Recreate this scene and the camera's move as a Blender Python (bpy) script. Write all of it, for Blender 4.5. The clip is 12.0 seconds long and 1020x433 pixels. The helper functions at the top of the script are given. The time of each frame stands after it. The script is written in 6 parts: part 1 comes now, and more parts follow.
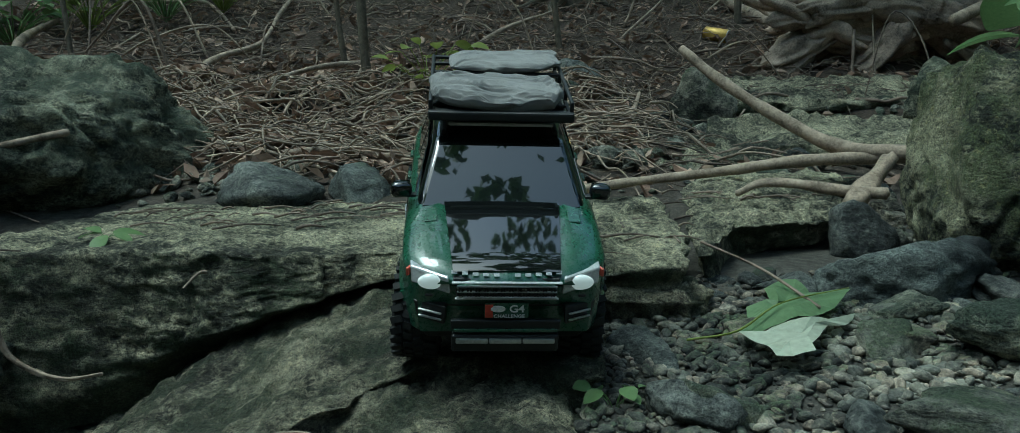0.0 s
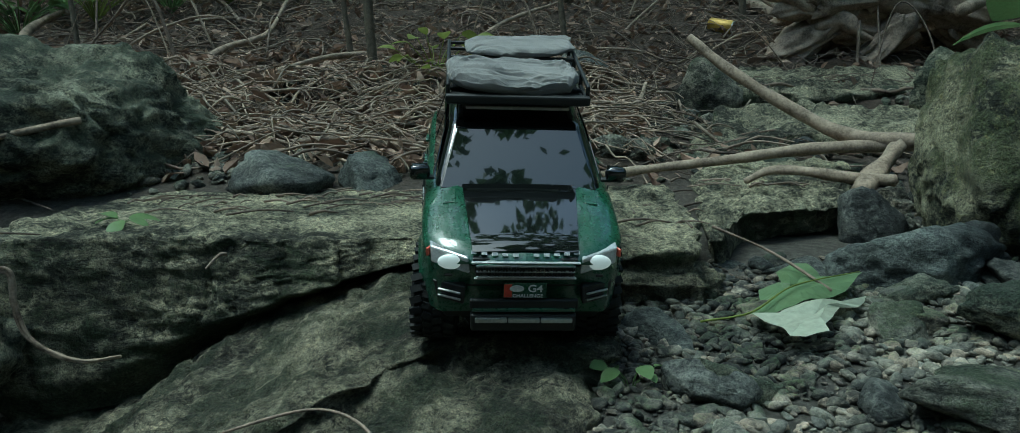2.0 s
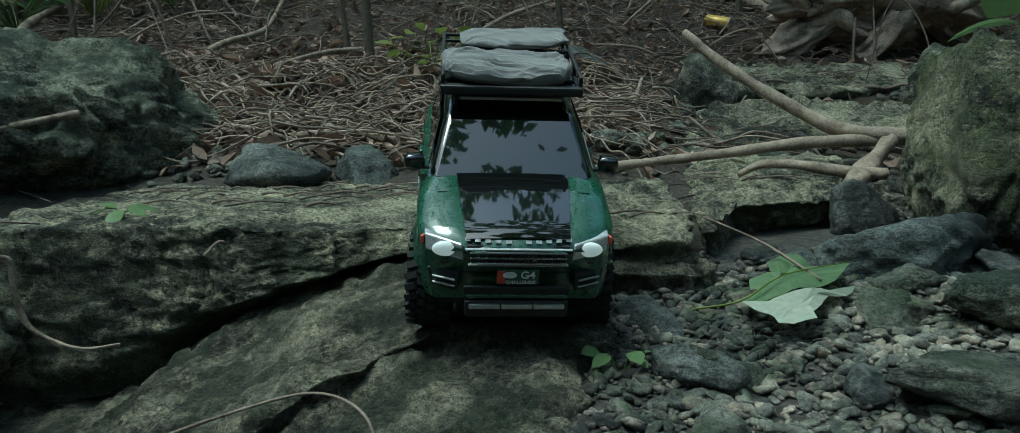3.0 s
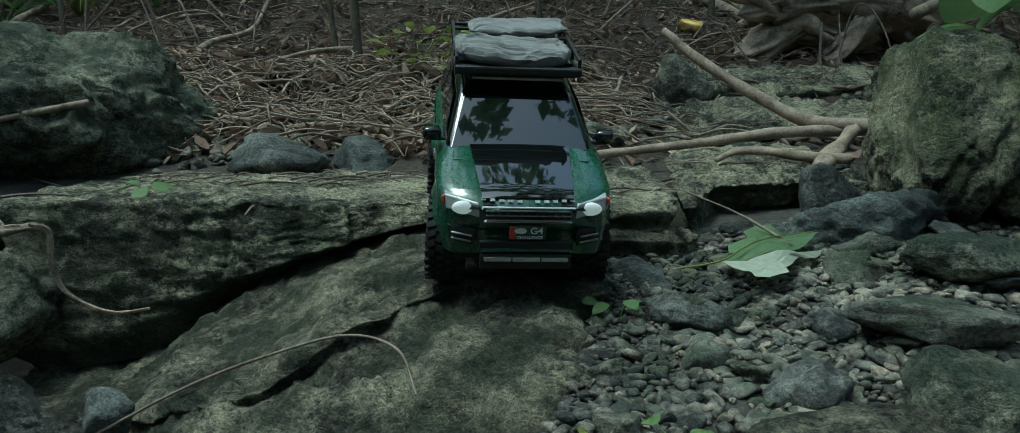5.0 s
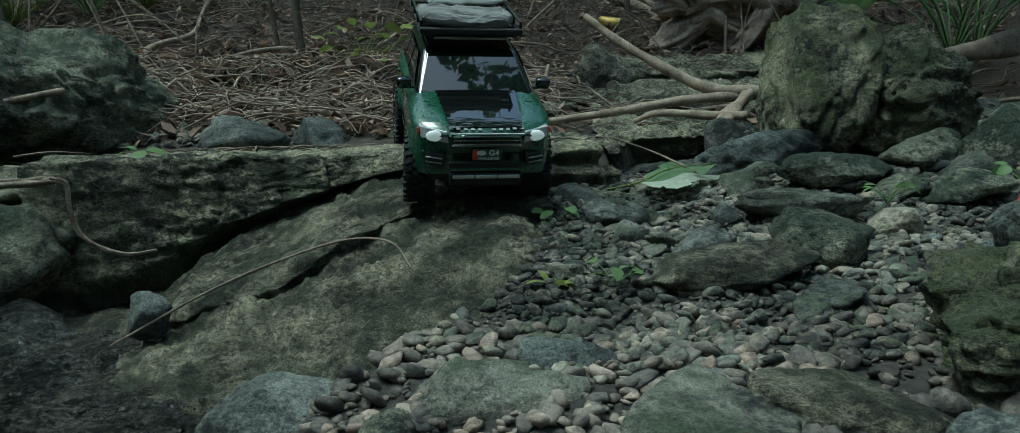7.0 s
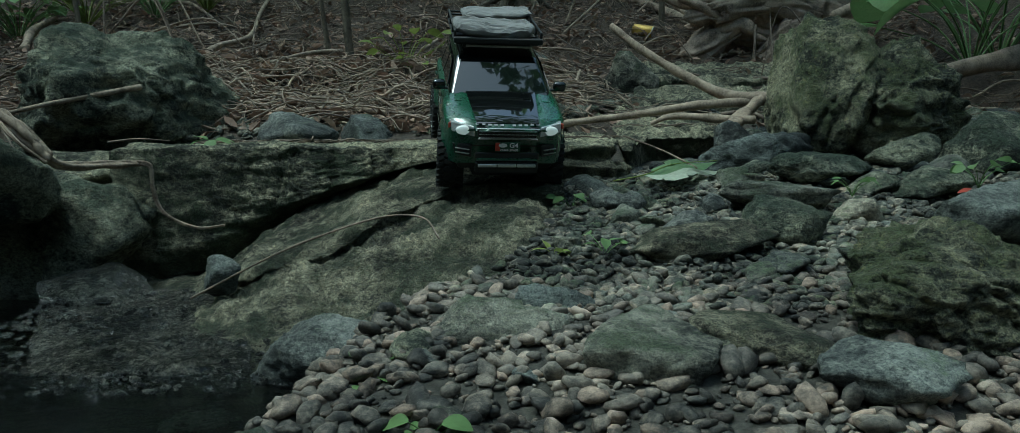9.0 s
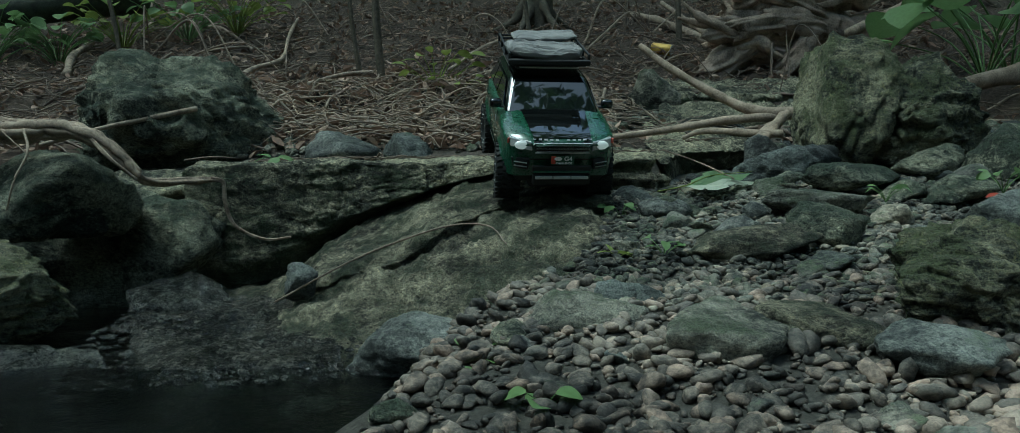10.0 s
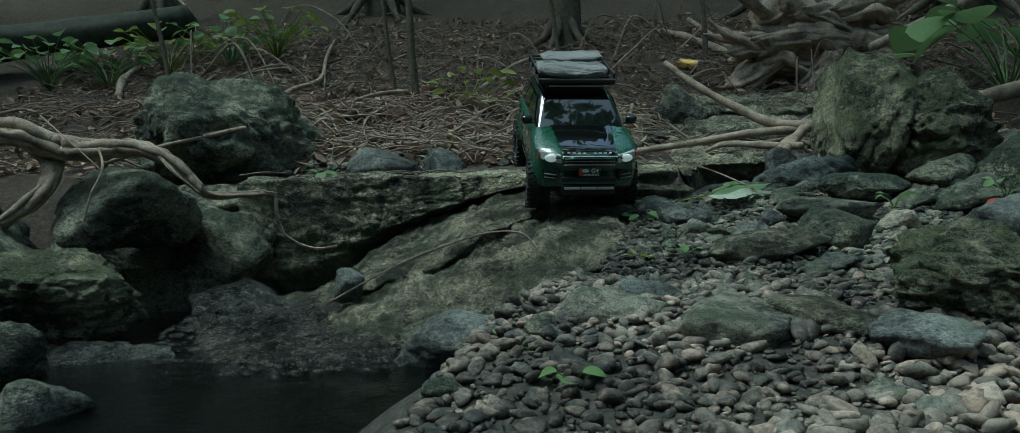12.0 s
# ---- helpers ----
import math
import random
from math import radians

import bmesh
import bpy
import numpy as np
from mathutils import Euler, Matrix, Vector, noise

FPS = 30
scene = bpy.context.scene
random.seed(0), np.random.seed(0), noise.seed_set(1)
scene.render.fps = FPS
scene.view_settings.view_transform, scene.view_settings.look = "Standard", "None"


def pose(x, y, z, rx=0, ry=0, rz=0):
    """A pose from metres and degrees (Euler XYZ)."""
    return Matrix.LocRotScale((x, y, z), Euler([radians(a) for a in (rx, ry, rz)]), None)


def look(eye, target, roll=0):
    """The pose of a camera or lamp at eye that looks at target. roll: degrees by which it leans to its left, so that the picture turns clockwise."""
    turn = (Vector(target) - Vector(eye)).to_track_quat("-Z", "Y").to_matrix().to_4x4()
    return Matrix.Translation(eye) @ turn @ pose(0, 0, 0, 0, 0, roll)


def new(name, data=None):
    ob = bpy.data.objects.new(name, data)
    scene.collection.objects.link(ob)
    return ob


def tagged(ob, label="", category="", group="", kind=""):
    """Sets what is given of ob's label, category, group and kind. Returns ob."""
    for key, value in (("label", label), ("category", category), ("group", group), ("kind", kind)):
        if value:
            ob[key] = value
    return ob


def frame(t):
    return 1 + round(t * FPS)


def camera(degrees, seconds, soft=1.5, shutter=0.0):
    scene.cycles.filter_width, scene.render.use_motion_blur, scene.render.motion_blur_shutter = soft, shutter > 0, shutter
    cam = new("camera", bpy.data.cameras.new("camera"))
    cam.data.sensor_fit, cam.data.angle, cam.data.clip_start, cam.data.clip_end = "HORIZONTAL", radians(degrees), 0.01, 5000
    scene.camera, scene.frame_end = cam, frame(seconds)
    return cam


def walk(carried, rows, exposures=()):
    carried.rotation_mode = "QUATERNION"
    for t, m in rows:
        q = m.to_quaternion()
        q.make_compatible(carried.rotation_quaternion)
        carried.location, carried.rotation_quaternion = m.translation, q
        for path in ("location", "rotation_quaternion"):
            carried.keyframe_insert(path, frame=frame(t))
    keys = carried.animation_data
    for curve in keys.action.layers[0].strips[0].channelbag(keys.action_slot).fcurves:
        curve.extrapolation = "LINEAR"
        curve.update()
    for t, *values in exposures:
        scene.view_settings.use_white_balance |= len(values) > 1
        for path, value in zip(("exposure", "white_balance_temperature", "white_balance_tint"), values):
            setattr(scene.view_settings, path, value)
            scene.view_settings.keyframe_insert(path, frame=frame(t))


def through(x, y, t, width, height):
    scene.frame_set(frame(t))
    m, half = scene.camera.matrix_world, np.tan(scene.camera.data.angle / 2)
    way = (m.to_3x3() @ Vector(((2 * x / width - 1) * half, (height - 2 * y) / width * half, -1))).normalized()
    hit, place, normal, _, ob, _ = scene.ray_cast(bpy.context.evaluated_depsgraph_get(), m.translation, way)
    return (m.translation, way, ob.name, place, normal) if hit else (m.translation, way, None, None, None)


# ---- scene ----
cam = camera(64.2, 12.0, soft=0.65)
EXPOSURE, KELVIN, TINT = 0.44, 5000, -19.0
METRES, EYE, TILT, LEAN, TURN = 0.9, 0.45, -6.0, 0.0, 0.0
ROWS = [
    (0.0, 0.0, 0.0, 0.0, 0.0, 0.0, -0.0),
    (0.5, -0.0111, -0.005, -0.0026, 0.03, -0.09, 0.01),
    (1.0, -0.0197, -0.0093, -0.0076, 0.05, -0.21, 0.01),
    (1.5, -0.019, -0.0151, -0.0104, 0.07, -0.31, -0.0),
    (2.0, -0.0187, -0.0117, -0.0136, 0.09, -0.45, -0.03),
    (2.5, -0.0155, -0.0169, -0.0179, 0.05, -0.55, -0.07),
    (3.0, -0.0134, -0.0271, -0.0245, -0.05, -0.6, -0.14),
    (5.0, -0.061, -0.1433, -0.0789, -2.0, -0.07, -0.15),
    (5.5, -0.0839, -0.185, -0.1085, -2.85, 0.35, -0.07),
    (6.0, -0.1134, -0.2558, -0.1385, -4.52, 1.01, 0.49),
    (6.5, -0.1248, -0.321, -0.1799, -6.04, 1.08, 1.47),
    (7.0, -0.1267, -0.3985, -0.2138, -6.98, 0.7, 2.28),
    (9.0, -0.1083, -0.6112, -0.2542, -4.12, 1.04, 0.88),
    (9.5, -0.162, -0.6633, -0.2616, -3.79, 1.77, 1.11),
    (10.0, -0.2092, -0.7189, -0.2735, -3.52, 2.33, 1.41),
    (10.5, -0.2352, -0.7611, -0.2842, -3.16, 2.76, 1.58),
    (11.0, -0.2319, -0.7834, -0.2934, -2.64, 3.11, 1.66),
    (11.5, -0.2189, -0.8084, -0.2946, -2.08, 3.34, 1.68),
    (12.0, -0.2183, -0.8411, -0.2944, -1.35, 3.5, 1.67),
]
walk(cam, [(t, pose(0, 0, EYE, TILT, LEAN, TURN) @ pose(METRES * x, METRES * y, METRES * z, 90 + pitch, roll, yaw)) for t, x, y, z, yaw, pitch, roll in ROWS],
     [(0.0, EXPOSURE, KELVIN, TINT), (4.0, EXPOSURE - 0.03, KELVIN, TINT), (9.0, EXPOSURE - 0.16, KELVIN, TINT), (12.0, EXPOSURE - 0.19, KELVIN, TINT)])

# ---- world, light ----
world = bpy.data.worlds.new("forest_sky")
scene.world = world
world.use_nodes = True
wn, wl = world.node_tree.nodes, world.node_tree.links
sky = wn.new("ShaderNodeTexSky")
sky.sky_type, sky.sun_disc, sky.dust_density, sky.ozone_density = 'NISHITA', False, 5.0, 0.4
sky.sun_elevation, sky.sun_rotation = radians(72), radians(-100)
wn["Background"].inputs["Strength"].default_value = 0.145
wl.new(sky.outputs[0], wn["Background"].inputs[0])
sun = new("sun", bpy.data.lights.new("sun", 'SUN'))
sun.data.energy, sun.data.angle, sun.data.color = 1.6, radians(26), (1.0, 0.95, 0.86)
sun.matrix_world = look((-1.35, 0.75, 4.4), (0, 1.0, 0.2))


# ---- small numerical helpers ----
def hash3(ix, iy, iz, seed):
    h = (ix * 374761393 + iy * 668265263 + iz * 2147483647 + seed * 974711) & 0xFFFFFFFF
    h = ((h ^ (h >> 13)) * 1274126177) & 0xFFFFFFFF
    return ((h ^ (h >> 16)) & 0xFFFFFF) / 0xFFFFFF


def vnoise(p, seed=0):
    """Smooth value noise, -1 to 1, at an array of points."""
    b = np.floor(p).astype(np.int64)
    f = p - b
    f = f * f * f * (f * (f * 6 - 15) + 10)
    out = np.zeros(len(p))
    for dx in (0, 1):
        wx = f[:, 0] if dx else 1 - f[:, 0]
        for dy in (0, 1):
            wy = f[:, 1] if dy else 1 - f[:, 1]
            for dz in (0, 1):
                wz = f[:, 2] if dz else 1 - f[:, 2]
                out += wx * wy * wz * hash3(b[:, 0] + dx, b[:, 1] + dy, b[:, 2] + dz, seed)
    return out * 2 - 1


def fbm(p, seed=0, octaves=4, gain=0.5):
    p = np.asarray(p, float)
    out, a = np.zeros(len(p)), 1.0
    for k in range(octaves):
        out += a * vnoise(p * 2 ** k + 17.3 * k, seed + k)
        a *= gain
    return out


def ridged(p, seed=0, octaves=3):
    out, a = np.zeros(len(p)), 1.0
    for k in range(octaves):
        out += a * (1 - 2 * np.abs(vnoise(p * 2 ** k + 5.1 * k, seed + k)))
        a *= 0.5
    return out


def fracture(p, seed=0):
    """Broken blocks: for each point how far its block stands out (-1 to 1) and how near it is to a joint (1 on the joint)."""
    b = np.floor(p).astype(np.int64)
    f1, f2, own = np.full(len(p), 9.0), np.full(len(p), 9.0), np.zeros(len(p))
    for dx in (-1, 0, 1):
        for dy in (-1, 0, 1):
            for dz in (-1, 0, 1):
                c = b + (dx, dy, dz)
                h = [hash3(c[:, 0], c[:, 1], c[:, 2], seed + k) for k in range(4)]
                d = np.sqrt(sum((c[:, k] + h[k] - p[:, k]) ** 2 for k in range(3)))
                near = d < f1
                f2 = np.where(near, f1, np.minimum(f2, d))
                own = np.where(near, h[3], own)
                f1 = np.where(near, d, f1)
    return own * 2 - 1, np.clip(1 - (f2 - f1) / 0.14, 0, 1)


def sstep(a, b, x):
    t = np.clip((x - a) / (b - a), 0, 1)
    return t * t * (3 - 2 * t)


def mesh(name, verts, faces, smooth=True):
    """A mesh from arrays; all faces have the same number of corners."""
    verts, faces = np.asarray(verts, np.float32), np.asarray(faces, np.int32)
    me = bpy.data.meshes.new(name)
    n, k = faces.shape
    me.vertices.add(len(verts))
    me.vertices.foreach_set("co", verts.ravel())
    me.loops.add(n * k)
    me.loops.foreach_set("vertex_index", faces.ravel())
    me.polygons.add(n)
    me.polygons.foreach_set("loop_start", np.arange(0, n * k, k, dtype=np.int32))
    me.polygons.foreach_set("use_smooth", np.full(n, smooth, dtype=bool))
    me.update(calc_edges=True)
    return me


def thing(name, me, mat, label="", category="", group="", kind="", parent=None):
    ob = new(name, me)
    if me is not None and mat is not None and not me.materials:
        me.materials.append(mat)
    if parent is not None:
        ob.parent = parent
    return tagged(ob, label, category, group, kind)


ICO = {}


def ico(sub):
    if sub not in ICO:
        bm = bmesh.new()
        bmesh.ops.create_icosphere(bm, subdivisions=sub, radius=1)
        v = np.array([q.co[:] for q in bm.verts])
        v /= np.linalg.norm(v, axis=1)[:, None]
        ICO[sub] = (v, np.array([[q.index for q in f.verts] for f in bm.faces]))
        bm.free()
    return ICO[sub]


def stone_shape(half, seed, sub=3, planes=16, sharp=14, rough=0.06, freq=2.2, flat=0.0, cut=(0.62, 1.0), chip=None, strata=0.0):
    """A broken or rolled stone: a ball cut by planes, with uneven faces. flat: how level its top is."""
    rng = np.random.default_rng(seed)
    d, f = ico(sub)
    n = rng.normal(size=(planes, 3))
    n /= np.linalg.norm(n, axis=1)[:, None]
    dist = rng.uniform(cut[0], cut[1], planes)
    if flat:
        n = np.vstack([n, [[0.06, -0.08, 1.0], [0, 0, -1.0]]])
        dist = np.append(dist, [1 - flat, 0.8])
    dots = np.maximum(d @ n.T, 1e-3)
    r = ((dots / dist) ** sharp).sum(1) ** (-1 / sharp)
    r = np.minimum(r, 1.25)
    h = np.array(half)
    p = d * r[:, None]
    disp = rough * fbm(p * freq + seed % 97, seed, 6, 0.6) + rough * 0.5 * ridged(p * freq * 1.7 + 3, seed + 9)
    disp = disp - rough * 1.3 * np.maximum(ridged(p * freq * 1.1 + 9, seed + 29, 2) - 0.95, 0)
    chip = (0.035 if sub >= 4 else 0.0) if chip is None else chip
    if chip:
        w = p * 2.3 + 0.25 * np.column_stack([vnoise(p * 4, seed + k) for k in (51, 52, 53)])
        own, joint = fracture(w, seed)
        own2, joint2 = fracture(w * 2.6 + 7, seed + 3)
        disp = disp + chip * (own * (1 - joint) - 0.9 * joint) + 0.4 * chip * (own2 * (1 - joint2) - 0.6 * joint2)
    if strata:
        layer = np.column_stack([p[:, 0] * 1.6, p[:, 1] * 1.6, p[:, 2] * 9 + 1.2 * vnoise(p * 2, seed + 40)])
        disp = disp + strata * (1 - d[:, 2] ** 2) * vnoise(layer, seed + 41)
    return p * (1 + disp)[:, None] * h, f


def block_shape(corners, seed, step=0.012, rough=0.012, strata=0.5, edge=0.25, cracks=()):
    """A slab of rock from its eight corners (bottom: left front, right front, right back, left back; then the top),
    with broken, uneven faces, worn edges and shelves."""
    c = np.array(corners, float)
    lx = np.linalg.norm(c[5] - c[4])
    ly = np.linalg.norm(c[7] - c[4])
    lz = np.linalg.norm(c[4] - c[0])
    nx, ny, nz = [max(3, min(130, int(l / step))) for l in (lx, ly, lz)]
    bm_v, index, faces = [], {}, []

    def vert(i, j, k):
        if (i, j, k) not in index:
            index[i, j, k] = len(bm_v)
            bm_v.append((i / nx, j / ny, k / nz))
        return index[i, j, k]

    for i in range(nx):
        for j in range(ny):
            faces.append((vert(i, j, nz), vert(i + 1, j, nz), vert(i + 1, j + 1, nz), vert(i, j + 1, nz)))
            faces.append((vert(i, j, 0), vert(i, j + 1, 0), vert(i + 1, j + 1, 0), vert(i + 1, j, 0)))
    for i in range(nx):
        for k in range(nz):
            faces.append((vert(i, 0, k), vert(i + 1, 0, k), vert(i + 1, 0, k + 1), vert(i, 0, k + 1)))
            faces.append((vert(i, ny, k), vert(i, ny, k + 1), vert(i + 1, ny, k + 1), vert(i + 1, ny, k)))
    for j in range(ny):
        for k in range(nz):
            faces.append((vert(0, j, k), vert(0, j, k + 1), vert(0, j + 1, k + 1), vert(0, j + 1, k)))
            faces.append((vert(nx, j, k), vert(nx, j + 1, k), vert(nx, j + 1, k + 1), vert(nx, j, k + 1)))
    u = np.array(bm_v) * 2 - 1
    size = np.array([lx, ly, lz])
    rad = edge * size.min() * 0.5
    m = u * size / 2
    inner = np.clip(m, -(size / 2 - rad), size / 2 - rad)
    off = m - inner
    ln = np.linalg.norm(off, axis=1)
    big = np.abs(off).max(1)
    scale = np.where(ln > 1e-9, big / np.maximum(ln, 1e-9), 1.0)
    m = inner + off * scale[:, None]
    nrm = np.where(ln[:, None] > 1e-9, off / np.maximum(ln, 1e-9)[:, None], 0)
    w = m / size + 0.5
    x, y, z = w[:, 0:1], w[:, 1:2], w[:, 2:3]
    bot = (c[0] * (1 - x) + c[1] * x) * (1 - y) + (c[3] * (1 - x) + c[2] * x) * y
    top = (c[4] * (1 - x) + c[5] * x) * (1 - y) + (c[7] * (1 - x) + c[6] * x) * y
    p = bot * (1 - z) + top * z
    low = fbm(p * 5.5, seed, 3)
    mid = fbm(p * 19, seed + 5, 4, 0.55)
    crack = np.maximum(ridged(p * np.array([5, 5, 9]), seed + 11, 3) - 0.95, 0)
    shelf = vnoise(np.column_stack([p[:, 0] * 3, p[:, 1] * 3, p[:, 2] * 42 + 2 * vnoise(p * 4, seed)]), seed + 21)
    side = 1 - np.abs(nrm[:, 2])
    d = rough * (1.1 * low + 0.75 * mid - 2.4 * crack) + rough * strata * shelf * side
    w = p * np.array([7, 7, 15]) + 0.3 * np.column_stack([vnoise(p * 12, seed + k) for k in (51, 52, 53)])
    own, joint = fracture(w, seed)
    own2, joint2 = fracture(w * 2.7 + 3, seed + 4)
    d = d + rough * (0.45 * own * (1 - joint) - 0.5 * joint + 0.28 * own2 * (1 - joint2) - 0.3 * joint2)
    for x0 in cracks:
        d = d - 0.014 * np.exp(-((p[:, 0] - x0 - 0.012 * vnoise(p * 14, seed + 2)) / 0.006) ** 2)
    out = p + nrm * d[:, None]
    edge_chip = (1 - np.abs(nrm).max(1)) * 0.03 * np.maximum(vnoise(p * 26, seed + 31), 0)
    out -= nrm * edge_chip[:, None]
    return out, np.array(faces)


def slab_shape(outline, top, depth, seed, under=0.02, rough=0.008, step=0.006, edge=0.012, terrace=0.007, cracks=()):
    """A slab of rock with a broken rim: its plan outline, the height of its top, the depth and undercut of its sides."""
    o = np.array(outline, float)
    c = o.mean(0)
    way = spline(np.vstack([o, o[:1]]), 10)[:-1]
    seg = np.linalg.norm(np.diff(np.vstack([way, way[:1]]), axis=0), axis=1)
    run = np.concatenate([[0], np.cumsum(seg)])
    n = int(run[-1] / step)
    at = np.linspace(0, run[-1], n, endpoint=False)
    rim = np.column_stack([np.interp(at, run, np.append(way[:, k], way[0, k])) for k in (0, 1)])
    out = rim - c
    reach = np.linalg.norm(out, axis=1)
    out /= reach[:, None]
    flat = np.column_stack([rim, np.zeros(n)])
    own, _ = fracture(flat * 16, seed + 61)
    rim = rim + out * (0.007 * own + 0.006 * fbm(flat * 30, seed + 60, 4))[:, None]
    m = max(8, int(reach.mean() / step))
    pts, nrm = [np.array([[c[0], c[1], 0.0]])], [np.array([[0, 0, 1.0]])]
    pts[0][0, 2] = top(c[None, 0], c[None, 1])[0]
    for s in np.linspace(0, 1, m + 1)[1:] ** 0.85:
        xy = c + (rim - c) * s
        d = (1 - s) * reach
        w = np.exp(-(d / edge) ** 2)
        pts.append(np.column_stack([xy, top(xy[:, 0], xy[:, 1]) - edge * 0.6 * w]))
        nrm.append(np.column_stack([out * w[:, None] * 0.7, 1 - 0.5 * w]))
    zr = top(rim[:, 0], rim[:, 1]) - edge * 0.6
    low_z = zr - depth if not callable(depth) else np.minimum(depth(rim[:, 0], rim[:, 1]), zr - 0.02)
    deep = float((zr - low_z).max())
    for q in np.linspace(0, 1, max(5, int(deep / step)) + 1)[1:]:
        back = under * q ** 0.6 + 0.05 * sstep(0.80, 1.0, q) * (1 if callable(depth) else 0)
        pts.append(np.column_stack([rim - out * back, zr + (low_z - zr) * q]))
        nrm.append(np.column_stack([out, np.full(n, 0.15)]))
    rows = len(pts) - 1
    p, nn = np.vstack(pts), np.vstack(nrm)
    nn /= np.linalg.norm(nn, axis=1)[:, None]
    side = 1 - np.abs(nn[:, 2])
    low, mid = fbm(p * 6, seed, 3), fbm(p * 24, seed + 5, 5, 0.6)
    w = p * np.array([8, 8, 22]) + 0.35 * np.column_stack([vnoise(p * 14, seed + k) for k in (51, 52, 53)])
    own, joint = fracture(w, seed)
    own2, joint2 = fracture(w * 2.9 + 3, seed + 4)
    bed = vnoise(p * np.array([7, 7, 20]) + 0.6 * vnoise(p * 30, seed + 71)[:, None], seed + 70)
    shelf = vnoise(np.column_stack([p[:, 0] * 4, p[:, 1] * 4, p[:, 2] * 60 + 2 * vnoise(p * 6, seed)]), seed + 21)
    d = rough * (0.9 * low + 0.6 * mid + 0.40 * own * (1 - joint) - 0.35 * joint + 0.25 * own2 * (1 - joint2) - 0.22 * joint2)
    d = d + terrace * (sstep(0.05, 0.12, bed) + 0.6 * sstep(0.36, 0.42, bed)) - terrace + rough * 0.8 * shelf * side
    for x0 in cracks:
        d = d - 0.016 * side * np.exp(-((p[:, 0] - x0 - 0.014 * vnoise(p * 14, seed + 2)) / 0.0055) ** 2)
    p = p + nn * d[:, None]
    f = [(0, 1 + k, 1 + (k + 1) % n) for k in range(n)]
    k = np.arange(n)
    k2 = (k + 1) % n
    fs = [np.array(f)]
    for i in range(rows - 1):
        a, b = 1 + i * n, 1 + (i + 1) * n
        fs.append(np.column_stack([a + k, b + k, b + k2]))
        fs.append(np.column_stack([a + k, b + k2, a + k2]))
    return p, np.vstack(fs)


def spline(points, per=6):
    """A smooth way through the points (Catmull-Rom)."""
    p = np.array(points, float)
    p = np.vstack([2 * p[0] - p[1], p, 2 * p[-1] - p[-2]])
    out = []
    for i in range(1, len(p) - 2):
        for s in np.linspace(0, 1, per, endpoint=False):
            a, b, c, d = p[i - 1:i + 3]
            out.append(0.5 * (2 * b + (c - a) * s + (2 * a - 5 * b + 4 * c - d) * s * s + (3 * b - a - 3 * c + d) * s ** 3))
    out.append(p[-2])
    return np.array(out)


def tube_shape(points, r0, r1, seed=0, sides=7, per=6, knot=0.15, flute=0.0):
    """A tapered, knotty stick or root along a smooth way."""
    p = spline(points, per)
    n = len(p)
    t = np.gradient(p, axis=0)
    t /= np.linalg.norm(t, axis=1)[:, None] + 1e-9
    up = np.array([0.31, 0.2, 0.93])
    a = np.cross(t, up)
    a /= np.linalg.norm(a, axis=1)[:, None] + 1e-9
    b = np.cross(t, a)
    s = np.linspace(0, 1, n)
    rad = r0 + (r1 - r0) * s
    rad = rad * (1 + knot * vnoise(np.column_stack([s * n / 3.0, np.full(n, seed * 1.7), np.zeros(n)]), seed))
    ang = np.linspace(0, 2 * math.pi, sides, endpoint=False)
    ring = rad[:, None] * (1 + flute * vnoise(np.column_stack([np.tile(np.cos(ang) * 2.2, n), np.tile(np.sin(ang) * 2.2, n),
                           np.repeat(s * 3, sides)]), seed + 3).reshape(n, sides))
    v = (p[:, None, :] + ring[..., None] * (np.cos(ang)[None, :, None] * a[:, None, :] + np.sin(ang)[None, :, None] * b[:, None, :])).reshape(-1, 3)
    v = np.vstack([v, p[0] - t[0] * r0 * 0.4, p[-1] + t[-1] * r1 * 0.5])
    f = []
    for i in range(n - 1):
        for k in range(sides):
            k2 = (k + 1) % sides
            f.append((i * sides + k, i * sides + k2, (i + 1) * sides + k2))
            f.append((i * sides + k, (i + 1) * sides + k2, (i + 1) * sides + k))
    e0, e1 = n * sides, n * sides + 1
    for k in range(sides):
        k2 = (k + 1) % sides
        f.append((e0, k2, k))
        f.append((e1, (n - 1) * sides + k, (n - 1) * sides + k2))
    return v, np.array(f)


def joined(shapes):
    vs, fs, o = [], [], 0
    for v, f in shapes:
        vs.append(v)
        fs.append(np.asarray(f) + o)
        o += len(v)
    return np.vstack(vs), np.vstack(fs)


# ---- materials ----
def material(name, rough=0.8, metal=0.0, spec=0.5):
    m = bpy.data.materials.new(name)
    m.use_nodes = True
    b = m.node_tree.nodes["Principled BSDF"]
    b.inputs["Roughness"].default_value, b.inputs["Metallic"].default_value = rough, metal
    b.inputs["Specular IOR Level"].default_value = spec
    return m, m.node_tree.nodes, m.node_tree.links, b


